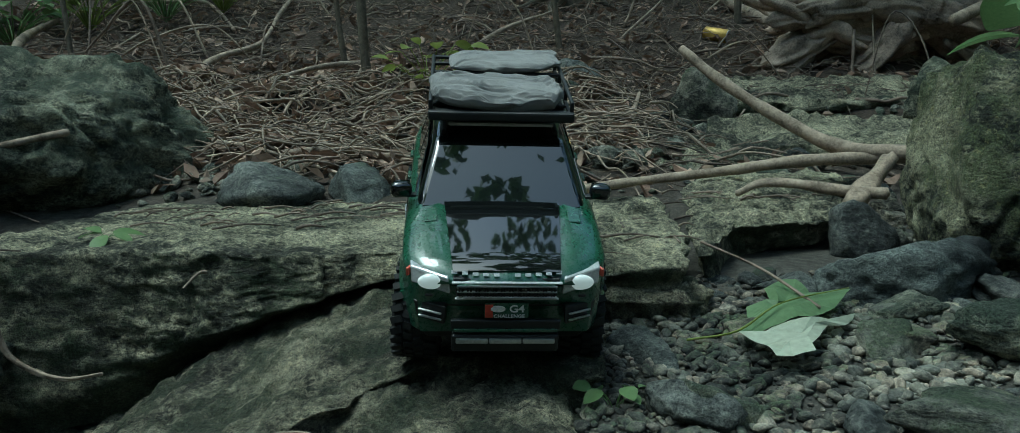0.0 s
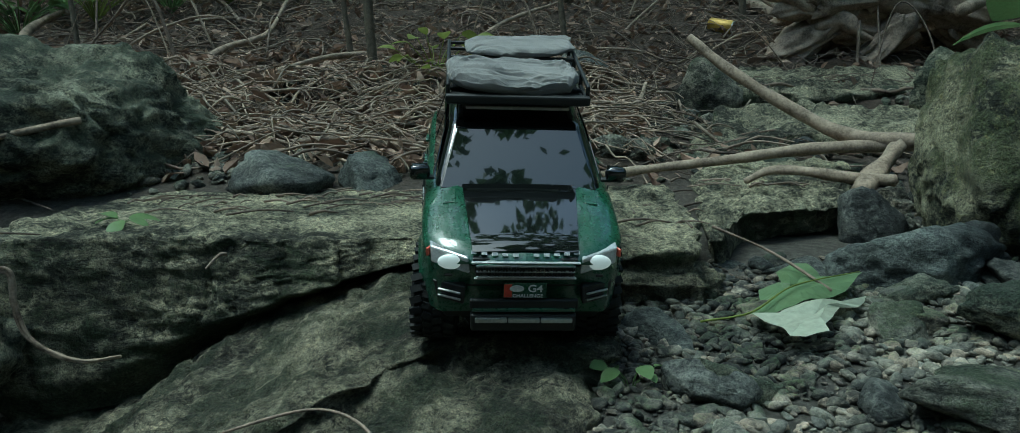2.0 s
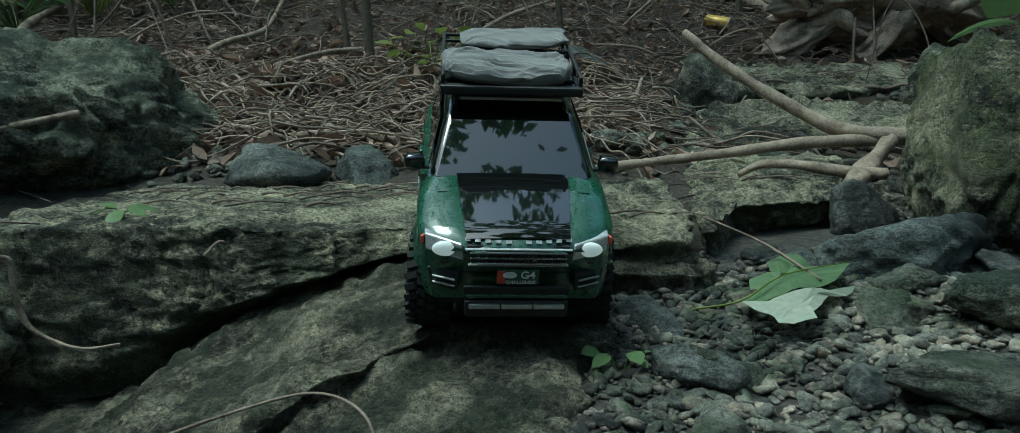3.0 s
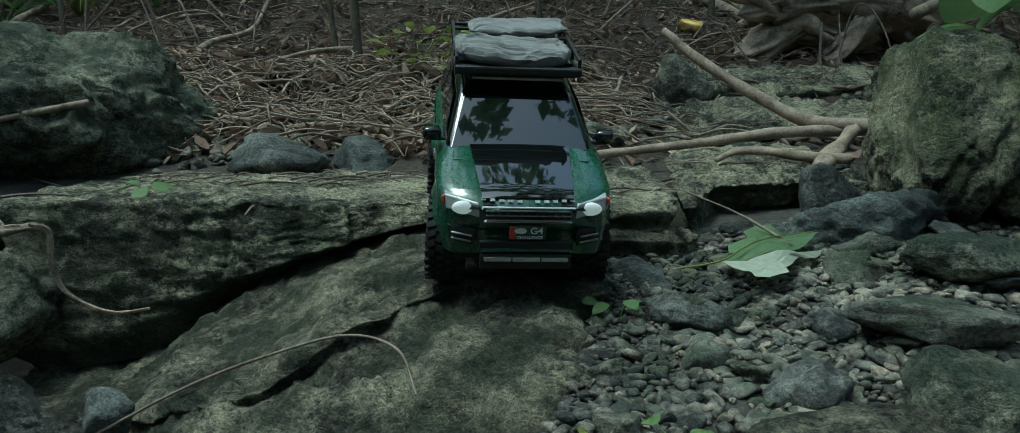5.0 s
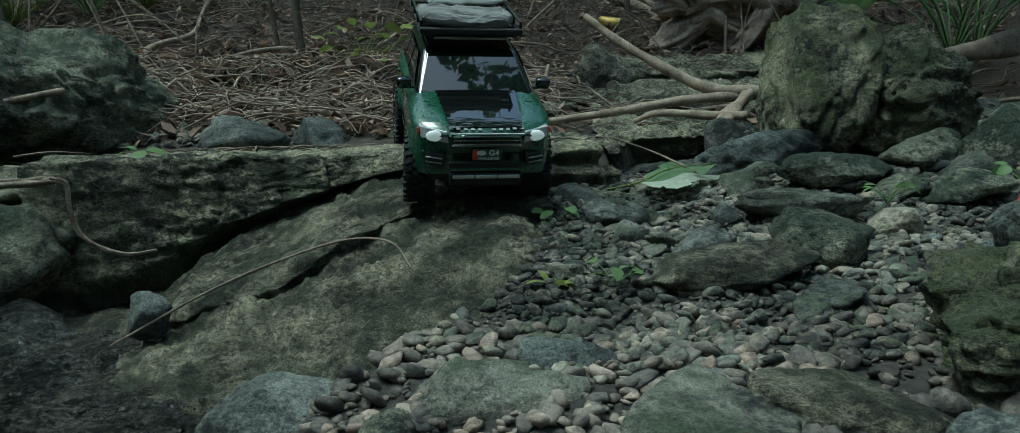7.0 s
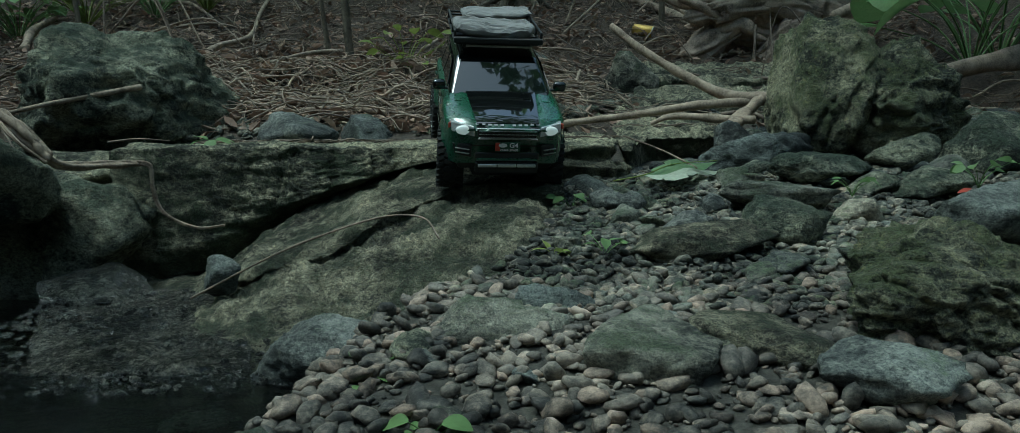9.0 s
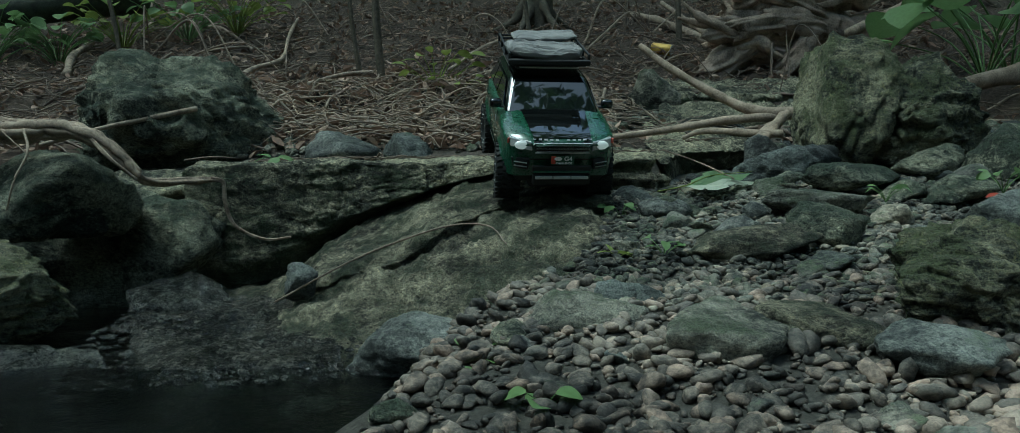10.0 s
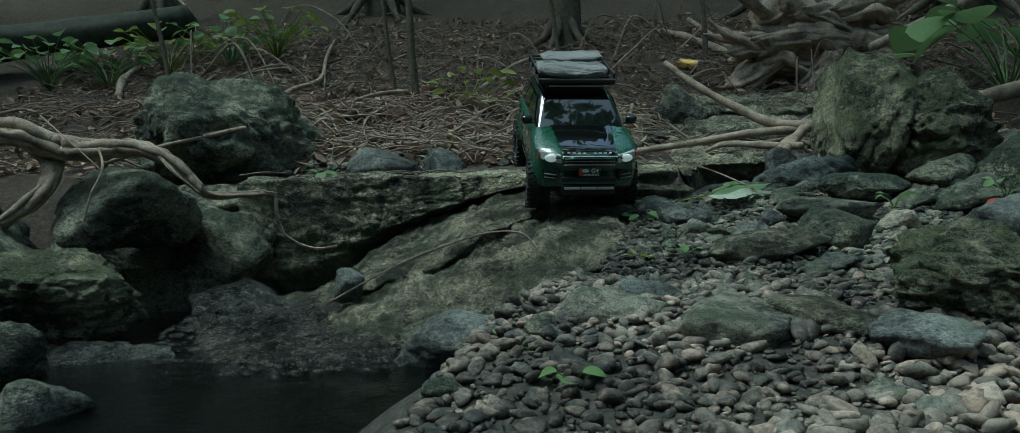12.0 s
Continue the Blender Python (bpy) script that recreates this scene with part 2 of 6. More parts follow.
def noise_node(n, l, co, scale, detail=6, rough=0.6):
    t = n.new("ShaderNodeTexNoise")
    t.inputs["Scale"].default_value, t.inputs["Detail"].default_value, t.inputs["Roughness"].default_value = scale, detail, rough
    l.new(co, t.inputs["Vector"])
    return t.outputs["Fac"]


def ramp_node(n, l, fac, stops):
    r = n.new("ShaderNodeValToRGB")
    e = r.color_ramp.elements
    while len(e) < len(stops):
        e.new(0.5)
    for k, (pos, col) in zip(e, stops):
        k.position, k.color = pos, (*col, 1)
    l.new(fac, r.inputs[0])
    return r.outputs[0]


def mix_node(n, l, fac, a, b, mode='MIX'):
    m = n.new("ShaderNodeMix")
    m.data_type, m.blend_type = 'RGBA', mode
    for sock, v in ((m.inputs[0], fac), (m.inputs[6], a), (m.inputs[7], b)):
        if isinstance(v, bpy.types.NodeSocket):
            l.new(v, sock)
        elif isinstance(v, (int, float)):
            sock.default_value = v
        else:
            sock.default_value = (*v, 1)
    return m.outputs[2]


def math_node(n, l, op, a, b=0.0, clamp=False):
    m = n.new("ShaderNodeMath")
    m.operation, m.use_clamp = op, clamp
    for sock, v in ((m.inputs[0], a), (m.inputs[1], b)):
        if isinstance(v, bpy.types.NodeSocket):
            l.new(v, sock)
        else:
            sock.default_value = v
    return m.outputs[0]


def bump_node(n, l, b, height, strength=0.5, dist=0.004):
    k = n.new("ShaderNodeBump")
    k.inputs["Strength"].default_value, k.inputs["Distance"].default_value = strength, dist
    l.new(height, k.inputs["Height"])
    l.new(k.outputs[0], b.inputs["Normal"])


def stone_material(name, dark, light, moss, moss_at=0.55, scale=1.0, rough=(0.75, 0.95), bump=0.7, vary=0.25, lichen=None, spec=0.35, speckle=0.85, moss_up=0.10):
    """Weathered stone: two tones, streaks, grain, pits, and moss in patches; moss_up weights them to upward or, below
    zero, steep faces.
    """
    m, n, l, b = material(name, spec=spec)
    geo = n.new("ShaderNodeNewGeometry")
    co = geo.outputs["Position"]
    warp = n.new("ShaderNodeVectorMath")
    warp.operation = 'MULTIPLY'
    warp.inputs[1].default_value = (1.0, 1.0, 1.4)
    l.new(co, warp.inputs[0])
    bed = warp.outputs[0]
    big = noise_node(n, l, co, 6 * scale, 5, 0.62)
    fine = noise_node(n, l, bed, 42 * scale, 8, 0.72)
    mid = noise_node(n, l, bed, 150 * scale, 6, 0.7)
    grain = noise_node(n, l, co, 520 * scale, 3, 0.7)
    tone = math_node(n, l, 'ADD', math_node(n, l, 'MULTIPLY', big, 0.48), math_node(n, l, 'ADD', math_node(n, l, 'MULTIPLY', fine, 0.36), math_node(n, l, 'MULTIPLY', mid, 0.16)))
    col = ramp_node(n, l, tone, [(0.41, [v * 0.3 for v in dark]), (0.46, [v * 0.8 for v in dark]), (0.52, light), (0.575, [min(0.8, v * 1.7) for v in light])])
    speck = ramp_node(n, l, math_node(n, l, 'ADD', math_node(n, l, 'MULTIPLY', grain, 0.5), math_node(n, l, 'MULTIPLY', mid, 0.5)),
                      [(0.39, (0.22, 0.23, 0.24)), (0.49, (1, 1, 1)), (0.61, (2.0, 1.95, 1.8))])
    col = mix_node(n, l, speckle, col, speck, 'MULTIPLY')
    up = n.new("ShaderNodeSeparateXYZ")
    l.new(geo.outputs["Normal"], up.inputs[0])
    patch = math_node(n, l, 'ADD', math_node(n, l, 'ADD', math_node(n, l, 'MULTIPLY', noise_node(n, l, co, 11 * scale, 6, 0.7), 0.8),
                      math_node(n, l, 'MULTIPLY', mid, 0.35)), math_node(n, l, 'MULTIPLY', up.outputs[2], moss_up))
    mask = ramp_node(n, l, patch, [(moss_at, (0, 0, 0)), (moss_at + 0.11, (1, 1, 1))])
    mossy = ramp_node(n, l, noise_node(n, l, co, 260 * scale, 4, 0.75), [(0.35, [v * 0.35 for v in moss]), (0.65, [v * 1.9 for v in moss])])
    col = mix_node(n, l, math_node(n, l, 'MULTIPLY', mask, 0.85), col, mossy)
    if lichen:
        lm = ramp_node(n, l, noise_node(n, l, co, 55 * scale, 8, 0.8), [(0.57, (0, 0, 0)), (0.63, (1, 1, 1))])
        col = mix_node(n, l, math_node(n, l, 'MULTIPLY', lm, 0.7), col, lichen)
    if vary:
        oi = n.new("ShaderNodeObjectInfo")
        tint = ramp_node(n, l, math_node(n, l, 'FRACT', math_node(n, l, 'ADD', oi.outputs["Random"], geo.outputs["Random Per Island"])),
                         [(0, (1 - vary, 1 - vary * 0.95, 1 - vary * 0.9)), (0.35, (1, 0.98, 0.94)), (0.6, (1 - vary * 0.5, 1 - vary * 0.42, 1 - vary * 0.40)), (0.8, (1 + vary * 0.8, 1 + vary * 0.45, 1 + vary * 0.25)), (1, (1 + vary, 1 + vary * 0.9, 1 + vary * 0.8))])
        col = mix_node(n, l, 1.0, col, tint, 'MULTIPLY')
    l.new(col, b.inputs["Base Color"])
    rr = n.new("ShaderNodeMapRange")
    rr.inputs[3].default_value, rr.inputs[4].default_value = rough
    l.new(fine, rr.inputs[0])
    l.new(rr.outputs[0], b.inputs["Roughness"])
    h = math_node(n, l, 'ADD', math_node(n, l, 'MULTIPLY', fine, 1.0), math_node(n, l, 'ADD', math_node(n, l, 'MULTIPLY', mid, 0.6), math_node(n, l, 'MULTIPLY', grain, 0.2)))
    bump_node(n, l, b, h, min(1.0, bump * 1.2), 0.045 / scale)
    return m


def wood_material(name, dark, light, scale=1.0, rough=0.8):
    m, n, l, b = material(name, rough, spec=0.3)
    geo = n.new("ShaderNodeNewGeometry")
    co = geo.outputs["Position"]
    a = noise_node(n, l, co, 22 * scale, 6, 0.65)
    f = noise_node(n, l, co, 190 * scale, 5, 0.7)
    s = math_node(n, l, 'ADD', math_node(n, l, 'MULTIPLY', a, 0.6), math_node(n, l, 'MULTIPLY', f, 0.4))
    col = ramp_node(n, l, s, [(0.36, dark), (0.62, light)])
    tone = ramp_node(n, l, geo.outputs["Random Per Island"], [(0, (0.6, 0.6, 0.6)), (1, (1.25, 1.2, 1.15))])
    l.new(mix_node(n, l, 1.0, col, tone, 'MULTIPLY'), b.inputs["Base Color"])
    bump_node(n, l, b, s, 0.6, 0.004)
    return m


def leaf_material(name, colours, rough=0.6, through=0.25):
    m, n, l, b = material(name, rough, spec=0.3)
    geo = n.new("ShaderNodeNewGeometry")
    k = len(colours) - 1
    col = ramp_node(n, l, geo.outputs["Random Per Island"], [(i / k, c) for i, c in enumerate(colours)])
    spot = ramp_node(n, l, noise_node(n, l, geo.outputs["Position"], 90, 5, 0.7), [(0.3, (0.65, 0.62, 0.55)), (0.65, (1.15, 1.15, 1.1))])
    l.new(mix_node(n, l, 0.8, col, spot, 'MULTIPLY'), b.inputs["Base Color"])
    if through:
        tr = n.new("ShaderNodeBsdfTranslucent")
        l.new(col, tr.inputs[0])
        mx = n.new("ShaderNodeMixShader")
        mx.inputs[0].default_value = through
        l.new(b.outputs[0], mx.inputs[1])
        l.new(tr.outputs[0], mx.inputs[2])
        l.new(mx.outputs[0], n["Material Output"].inputs["Surface"])
    return m


MOSS = (0.050, 0.068, 0.034)
# ledge moss gathers on steep faces, which also paints their shade against pale tops
M_SLAB = stone_material("ledge_stone", (0.105, 0.105, 0.075), (0.32, 0.30, 0.205), MOSS, 0.53, vary=0, lichen=(0.30, 0.30, 0.20), moss_up=-0.16)
M_SLOPE = stone_material("pale_worn_stone", (0.12, 0.112, 0.082), (0.34, 0.315, 0.22), (0.040, 0.054, 0.030), 0.53, vary=0, bump=1.0, moss_up=0.0)
M_BOULDER = stone_material("mossy_boulder_stone", (0.070, 0.082, 0.062), (0.245, 0.25, 0.185), (0.050, 0.068, 0.045), 0.60, vary=0.15)
M_BOULDER_R = stone_material("lichen_boulder_stone", (0.062, 0.068, 0.050), (0.235, 0.23, 0.155), (0.070, 0.085, 0.036), 0.57, vary=0.1, lichen=(0.30, 0.29, 0.13))
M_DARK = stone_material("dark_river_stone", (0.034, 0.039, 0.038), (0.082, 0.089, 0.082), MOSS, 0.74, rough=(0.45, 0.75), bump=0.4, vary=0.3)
M_GREY = stone_material("grey_river_stone", (0.075, 0.077, 0.065), (0.215, 0.208, 0.168), MOSS, 0.62, bump=0.5, vary=0.35, speckle=0.6)
M_GRAVEL = stone_material("creek_gravel", (0.05, 0.05, 0.044), (0.155, 0.148, 0.122), MOSS, 0.66, bump=0.3, vary=0.55, speckle=0.35)
M_PEBBLE = stone_material("pebble_stone", (0.066, 0.060, 0.052), (0.162, 0.139, 0.114), MOSS, 0.82, scale=1.0, bump=0.25, vary=0.5, rough=(0.5, 0.8), speckle=0.25)
M_WET = stone_material("wet_stone", (0.032, 0.034, 0.032), (0.105, 0.105, 0.092), MOSS, 0.82, rough=(0.0, 0.24), bump=0.8, vary=0.2, spec=1.0)
M_WOOD = wood_material("weathered_driftwood", (0.11, 0.085, 0.062), (0.46, 0.38, 0.29))
M_TWIG = wood_material("dead_twigs", (0.065, 0.05, 0.04), (0.31, 0.25, 0.195))
M_BARK = wood_material("sapling_bark", (0.05, 0.045, 0.036), (0.16, 0.14, 0.10), 2.0)
M_LITTER = leaf_material("fallen_leaves", [(0.14, 0.095, 0.07), (0.33, 0.22, 0.165), (0.20, 0.145, 0.11), (0.50, 0.37, 0.285), (0.11, 0.08, 0.062)], 0.8, 0.1)
M_GREEN = leaf_material("green_leaves", [(0.09, 0.15, 0.055), (0.17, 0.26, 0.10), (0.13, 0.21, 0.08)], 0.45, 0.35)
M_YELLOW = leaf_material("yellow_green_leaves", [(0.28, 0.30, 0.07), (0.20, 0.26, 0.06), (0.34, 0.32, 0.08)], 0.5, 0.35)


def ground_material():
    m, n, l, b = material("forest_ground", 0.95, spec=0.2)
    geo = n.new("ShaderNodeNewGeometry")
    co = geo.outputs["Position"]
    sep = n.new("ShaderNodeSeparateXYZ")
    l.new(co, sep.inputs[0])
    big, fine = noise_node(n, l, co, 5, 6, 0.65), noise_node(n, l, co, 70, 8, 0.75)
    soil = ramp_node(n, l, fine, [(0.3, (0.03, 0.025, 0.02)), (0.55, (0.10, 0.078, 0.06)), (0.75, (0.21, 0.165, 0.125))])
    sand = ramp_node(n, l, fine, [(0.3, (0.05, 0.047, 0.040)), (0.55, (0.12, 0.112, 0.095)), (0.75, (0.22, 0.20, 0.17))])
    mr = n.new("ShaderNodeMapRange")
    mr.inputs[1].default_value, mr.inputs[2].default_value = 1.9, 2.3
    l.new(math_node(n, l, 'ADD', sep.outputs[1], math_node(n, l, 'MULTIPLY', big, 0.6)), mr.inputs[0])
    side = n.new("ShaderNodeMapRange")
    side.inputs[1].default_value, side.inputs[2].default_value = 1.5, 2.0
    l.new(math_node(n, l, 'ADD', math_node(n, l, 'ABSOLUTE', math_node(n, l, 'SUBTRACT', sep.outputs[0], 0.4)), math_node(n, l, 'MULTIPLY', big, 0.5)), side.inputs[0])
    back = n.new("ShaderNodeMapRange")
    back.inputs[1].default_value, back.inputs[2].default_value, back.inputs[3].default_value, back.inputs[4].default_value = -1.6, -1.0, 1.0, 0.0
    l.new(sep.outputs[1], back.inputs[0])
    earthy = math_node(n, l, 'MAXIMUM', mr.outputs[0], math_node(n, l, 'MAXIMUM', side.outputs[0], back.outputs[0]))
    wet = n.new("ShaderNodeMapRange")
    wet.inputs[1].default_value, wet.inputs[2].default_value, wet.inputs[3].default_value = -0.005, 0.02, 0.2
    l.new(sep.outputs[2], wet.inputs[0])
    l.new(mix_node(n, l, 1.0, mix_node(n, l, earthy, sand, soil), wet.outputs[0], 'MULTIPLY'), b.inputs["Base Color"])
    bump_node(n, l, b, fine, 0.9, 0.02)
    return m


def water_material():
    m, n, l, b = material("pool_water", 0.02, spec=0.5)
    b.inputs["Base Color"].default_value = (0.22, 0.27, 0.24, 1)
    b.inputs["Transmission Weight"].default_value = 1.0
    b.inputs["IOR"].default_value = 1.33
    geo = n.new("ShaderNodeNewGeometry")
    co = geo.outputs["Position"]
    h = math_node(n, l, 'ADD', noise_node(n, l, co, 30, 3, 0.55), math_node(n, l, 'MULTIPLY', noise_node(n, l, co, 110, 3, 0.6), 0.35))
    bump_node(n, l, b, h, 0.7, 0.008)
    return m


M_GROUND, M_WATER = ground_material(), water_material()


# ---- ground ----
def slope_z(x, y):
    """The tilted bedrock under the ledge: nearly level beside the blocks, falling away to the pool and to the front."""
    x, y = np.asarray(x, float), np.asarray(y, float)
    back = np.interp(x, [-0.80, -0.60, -0.55, -0.49, -0.437, -0.327, -0.255, -0.164, -0.093, 0, 0.1, 0.2], [0.0, 0.022, 0.042, 0.085, 0.12, 0.17, 0.195, 0.222, 0.235, 0.24, 0.237, 0.225])
    tilt = np.interp(x, [-0.5, -0.3, -0.2, 0.0], [0.12, 0.20, 0.15, 0.14])
    return back + tilt * (y - 1.1) - 0.42 * np.maximum(0.65 - y, 0)


def rock_edge(y):
    """How far the sloping rocks reach to the gravel, along the creek."""
    return np.interp(y, [0.38, 0.42, 0.5, 0.6, 0.7, 0.85, 1.0], [-0.5, -0.05, 0.0, 0.035, 0.058, 0.105, 0.12])


def ground_height(x, y):
    x, y = np.asarray(x, float), np.asarray(y, float)
    base = np.interp(y, [-40, -3, -0.8, 0, 0.5, 1.0, 1.7, 2.2, 2.9, 3.4, 4.4, 8, 20, 60],
                     [0.5, 0.06, 0.03, 0.055, 0.14, 0.215, 0.265, 0.42, 0.615, 0.73, 1.08, 2.6, 8, 24])
    q = np.column_stack([x, y, np.zeros_like(x)])
    shore = np.interp(y, [0.05, 0.30, 0.50, 0.75, 1.0], [-0.33, -0.26, -0.12, -0.08, -0.02]) + 0.03 * vnoise(q * 5 + 2, 4)
    bed = -0.07 + 0.02 * vnoise(q * 6, 8)
    w = sstep(shore - 0.12, shore + 0.10, x)
    w = np.maximum(w, sstep(1.3, 1.7, y))
    w = np.maximum(w, sstep(-1.6, -3.0, x))
    w = np.maximum(w, sstep(-1.8, -2.6, y + 0.25 * np.sin(x * 2.3)))
    z = bed * (1 - w) + base * w
    z = z + sstep(0.5, 1.6, x) * 0.07 * (1 - sstep(1.5, 2.0, y)) + sstep(1.8, 5, x) * 0.5
    z = z - 0.075 * sstep(0.25, 0.7, x) * sstep(1.9, 2.4, y) * (1 - sstep(3.1, 3.7, y))
    edge = rock_edge(y)
    inside = sstep(edge + 0.005, edge - 0.04, x) * sstep(0.36, 0.42, y) * (1 - sstep(1.0, 1.2, y))
    z = z + inside * (np.minimum(z, slope_z(x, y) - 0.045) - z)
    rough = 0.010 + 0.03 * sstep(1.7, 2.6, y)
    return z + rough * fbm(q * 4.5, 12, 4) * w


def axis(lo, hi, step, far):
    core = np.arange(lo, hi, step)
    out, s, p = [], step, hi
    while p < far:
        out.append(p)
        s *= 1.22
        p += s
    neg, s, p = [], step, lo - step
    while p > -far:
        neg.append(p)
        s *= 1.22
        p -= s
    return np.array(neg[::-1] + list(core) + out)


gx, gy = axis(-2.2, 2.8, 0.02, 70), axis(-1.0, 4.6, 0.02, 70)
GX, GY = np.meshgrid(gx, gy)
gv = np.column_stack([GX.ravel(), GY.ravel(), ground_height(GX.ravel(), GY.ravel())])
gi = np.arange(len(gx) * len(gy)).reshape(len(gy), len(gx))
gf = np.stack([gi[:-1, :-1], gi[:-1, 1:], gi[1:, 1:], gi[1:, :-1]], -1).reshape(-1, 4)
ground = thing("ground", mesh("ground", gv, gf), M_GROUND, "dark forest soil and creek-bed sand under leaves and stones", "ground", kind="structure")


def gh(x, y):
    return float(ground_height([x], [y])[0])


wx, wy = np.meshgrid(np.linspace(-3.2, 0.1, 90), np.linspace(-3, 1.0, 90))
wi = np.arange(8100).reshape(90, 90)
water = thing("water", mesh("water", np.column_stack([wx.ravel(), wy.ravel(), np.zeros(8100)]),
              np.stack([wi[:-1, :-1], wi[:-1, 1:], wi[1:, 1:], wi[1:, :-1]], -1).reshape(-1, 4)), M_WATER,
              "still shallow creek pool with dark clear water", "water", kind="structure")


# ---- the forest that closes the place ----
M_FOREST = leaf_material("forest_edge_foliage", [(0.025, 0.04, 0.018), (0.05, 0.075, 0.03), (0.035, 0.055, 0.025)], 0.7, 0.0)
ring = []
for k in range(97):
    a = 2 * math.pi * k / 96
    for z in (-1.0, 2.0, 5.0, 7.0 + 1.2 * math.sin(a * 5) + 0.8 * math.sin(a * 11 + 1)):
        rr = 11 + 0.4 * math.sin(a * 7 + z)
        ring.append((rr * math.cos(a), 1 + rr * math.sin(a), z + (3.5 if math.sin(a) > 0.2 else 0)))
ri = np.arange(97 * 4).reshape(97, 4)
thing("backdrop", mesh("backdrop", ring, np.stack([ri[:-1, :-1], ri[1:, :-1], ri[1:, 1:], ri[:-1, 1:]], -1).reshape(-1, 4)), M_FOREST, "dark dense forest edge around the creek", "forest", kind="structure")


def forest_leaves(count, seed):
    r = np.random.default_rng(seed)
    a = r.uniform(0, 2 * math.pi, count)
    el = np.radians(8 + 80 * r.random(count) ** 0.75)
    q3 = np.column_stack([np.cos(el) * np.cos(a), np.cos(el) * np.sin(a), np.sin(el)])
    clump = 0.5 * vnoise(q3 * 5, 5) + 0.75 * vnoise(q3 * 24, 6)
    gap = sstep(0.70, 0.92, q3 @ np.array([-0.29, -0.55, 0.78]))
    clear = sstep(0.93, 0.965, q3 @ np.array([-0.305, -0.057, 0.95]))
    keep = clump > (-0.40 + 0.24 * el) * (1 - gap) + 0.02 * gap + 0.45 * clear
    a, el = a[keep], el[keep]
    dist = r.uniform(6.0, 9.5, len(a))
    c = np.column_stack([dist * np.cos(el) * np.cos(a), 0.8 + dist * np.cos(el) * np.sin(a), 0.6 + dist * np.sin(el)])
    q = np.array([(-1, 0, 0), (0, -0.55, 0.1), (1, 0, 0), (0, 0.55, 0.1)])
    out = []
    for p in c:
        e = np.array(Euler((r.normal(0, 0.8), r.normal(0, 0.8), r.uniform(0, 6.28))).to_matrix())
        out.append(q @ e.T * r.uniform(0.05, 0.125) + p)
    v = np.vstack(out)
    return v, np.arange(len(v)).reshape(-1, 4)


thing("tree_foliage", mesh("tree_foliage", *forest_leaves(54000, 3), smooth=False), M_GREEN, "leafy tree crowns around the creek", "foliage", kind="stuff")


# ---- large rocks ----
def rock_block(name, corners, mat, label, seed, **kw):
    v, f = block_shape(corners, seed, **kw)
    return thing(name, mesh(name, v, f), mat, label, "rock")


def boulder(name, at, half, mat, label, seed, turn=(0, 0, 0), group="", **kw):
    v, f = stone_shape(half, seed, **kw)
    ob = thing(name, mesh(name, v, f), mat, label, "rock", group)
    ob.matrix_basis = pose(*at, *turn)
    return ob


def slab(name, outline, top, depth, mat, label, seed, **kw):
    v, f = slab_shape(outline, top, depth, seed, **kw)
    return thing(name, mesh(name, v, f), mat, label, "rock")


slab("rock_ledge", [(-0.755, 1.09), (-0.63, 1.108), (-0.50, 1.118), (-0.30, 1.112), (-0.20, 1.130), (-0.10, 1.155), (-0.01, 1.19), (0.0, 1.40), (0.01, 1.72), (-0.35, 1.80), (-0.74, 1.80), (-0.80, 1.45)],
     lambda x, y: 0.286 + 0.008 * (y - 1.15), lambda x, y: slope_z(x, np.minimum(y, 1.12)) + 0.012, M_SLAB, "large flat-topped limestone ledge, mossy front face darkened as if shaded", 3,
     under=-0.018, step=0.006, rough=0.006, edge=0.008, terrace=0.004, cracks=(-0.447, -0.70))
slab("rock_plate", [(0.113, 0.96), (0.108, 0.87), (0.085, 0.805), (0.0, 0.828), (-0.085, 0.834), (-0.147, 0.80), (-0.20, 0.772), (-0.31, 0.715), (-0.42, 0.735), (-0.50, 0.80),
                    (-0.62, 0.93), (-0.74, 1.02), (-0.72, 1.16), (-0.40, 1.22), (-0.12, 1.22), (0.04, 1.07), (0.09, 1.03)],
     lambda x, y: slope_z(x, y) + 0.012, 0.10, M_SLOPE, "pale tilted rock plate with a broken front edge", 8, under=0.035, step=0.005, rough=0.009)
slab("sloping_rock", [(0.052, 0.84), (0.062, 0.76), (0.055, 0.69), (0.038, 0.61), (0.0, 0.51), (-0.03, 0.43), (-0.13, 0.385), (-0.30, 0.375), (-0.42, 0.42), (-0.50, 0.55),
                      (-0.53, 0.70), (-0.42, 0.84), (-0.12, 0.93)],
     lambda x, y: slope_z(x, y) - 0.010, 0.14, M_SLOPE, "long sloping creek rock running down into the pool", 14, under=-0.01, step=0.005, rough=0.013, edge=0.022, terrace=0.008)
slab("ledge_block", [(0.005, 1.20), (0.012, 1.06), (0.06, 1.01), (0.14, 1.005), (0.215, 1.02), (0.24, 1.10), (0.265, 1.29), (0.30, 1.66), (0.20, 1.74), (0.06, 1.70)],
     lambda x, y: 0.276 + 0.055 * (y - 1.0) + 0.02 * x, 0.06, M_SLAB, "flat cracked limestone block beside the ledge", 21, under=0.012, rough=0.007, edge=0.009)
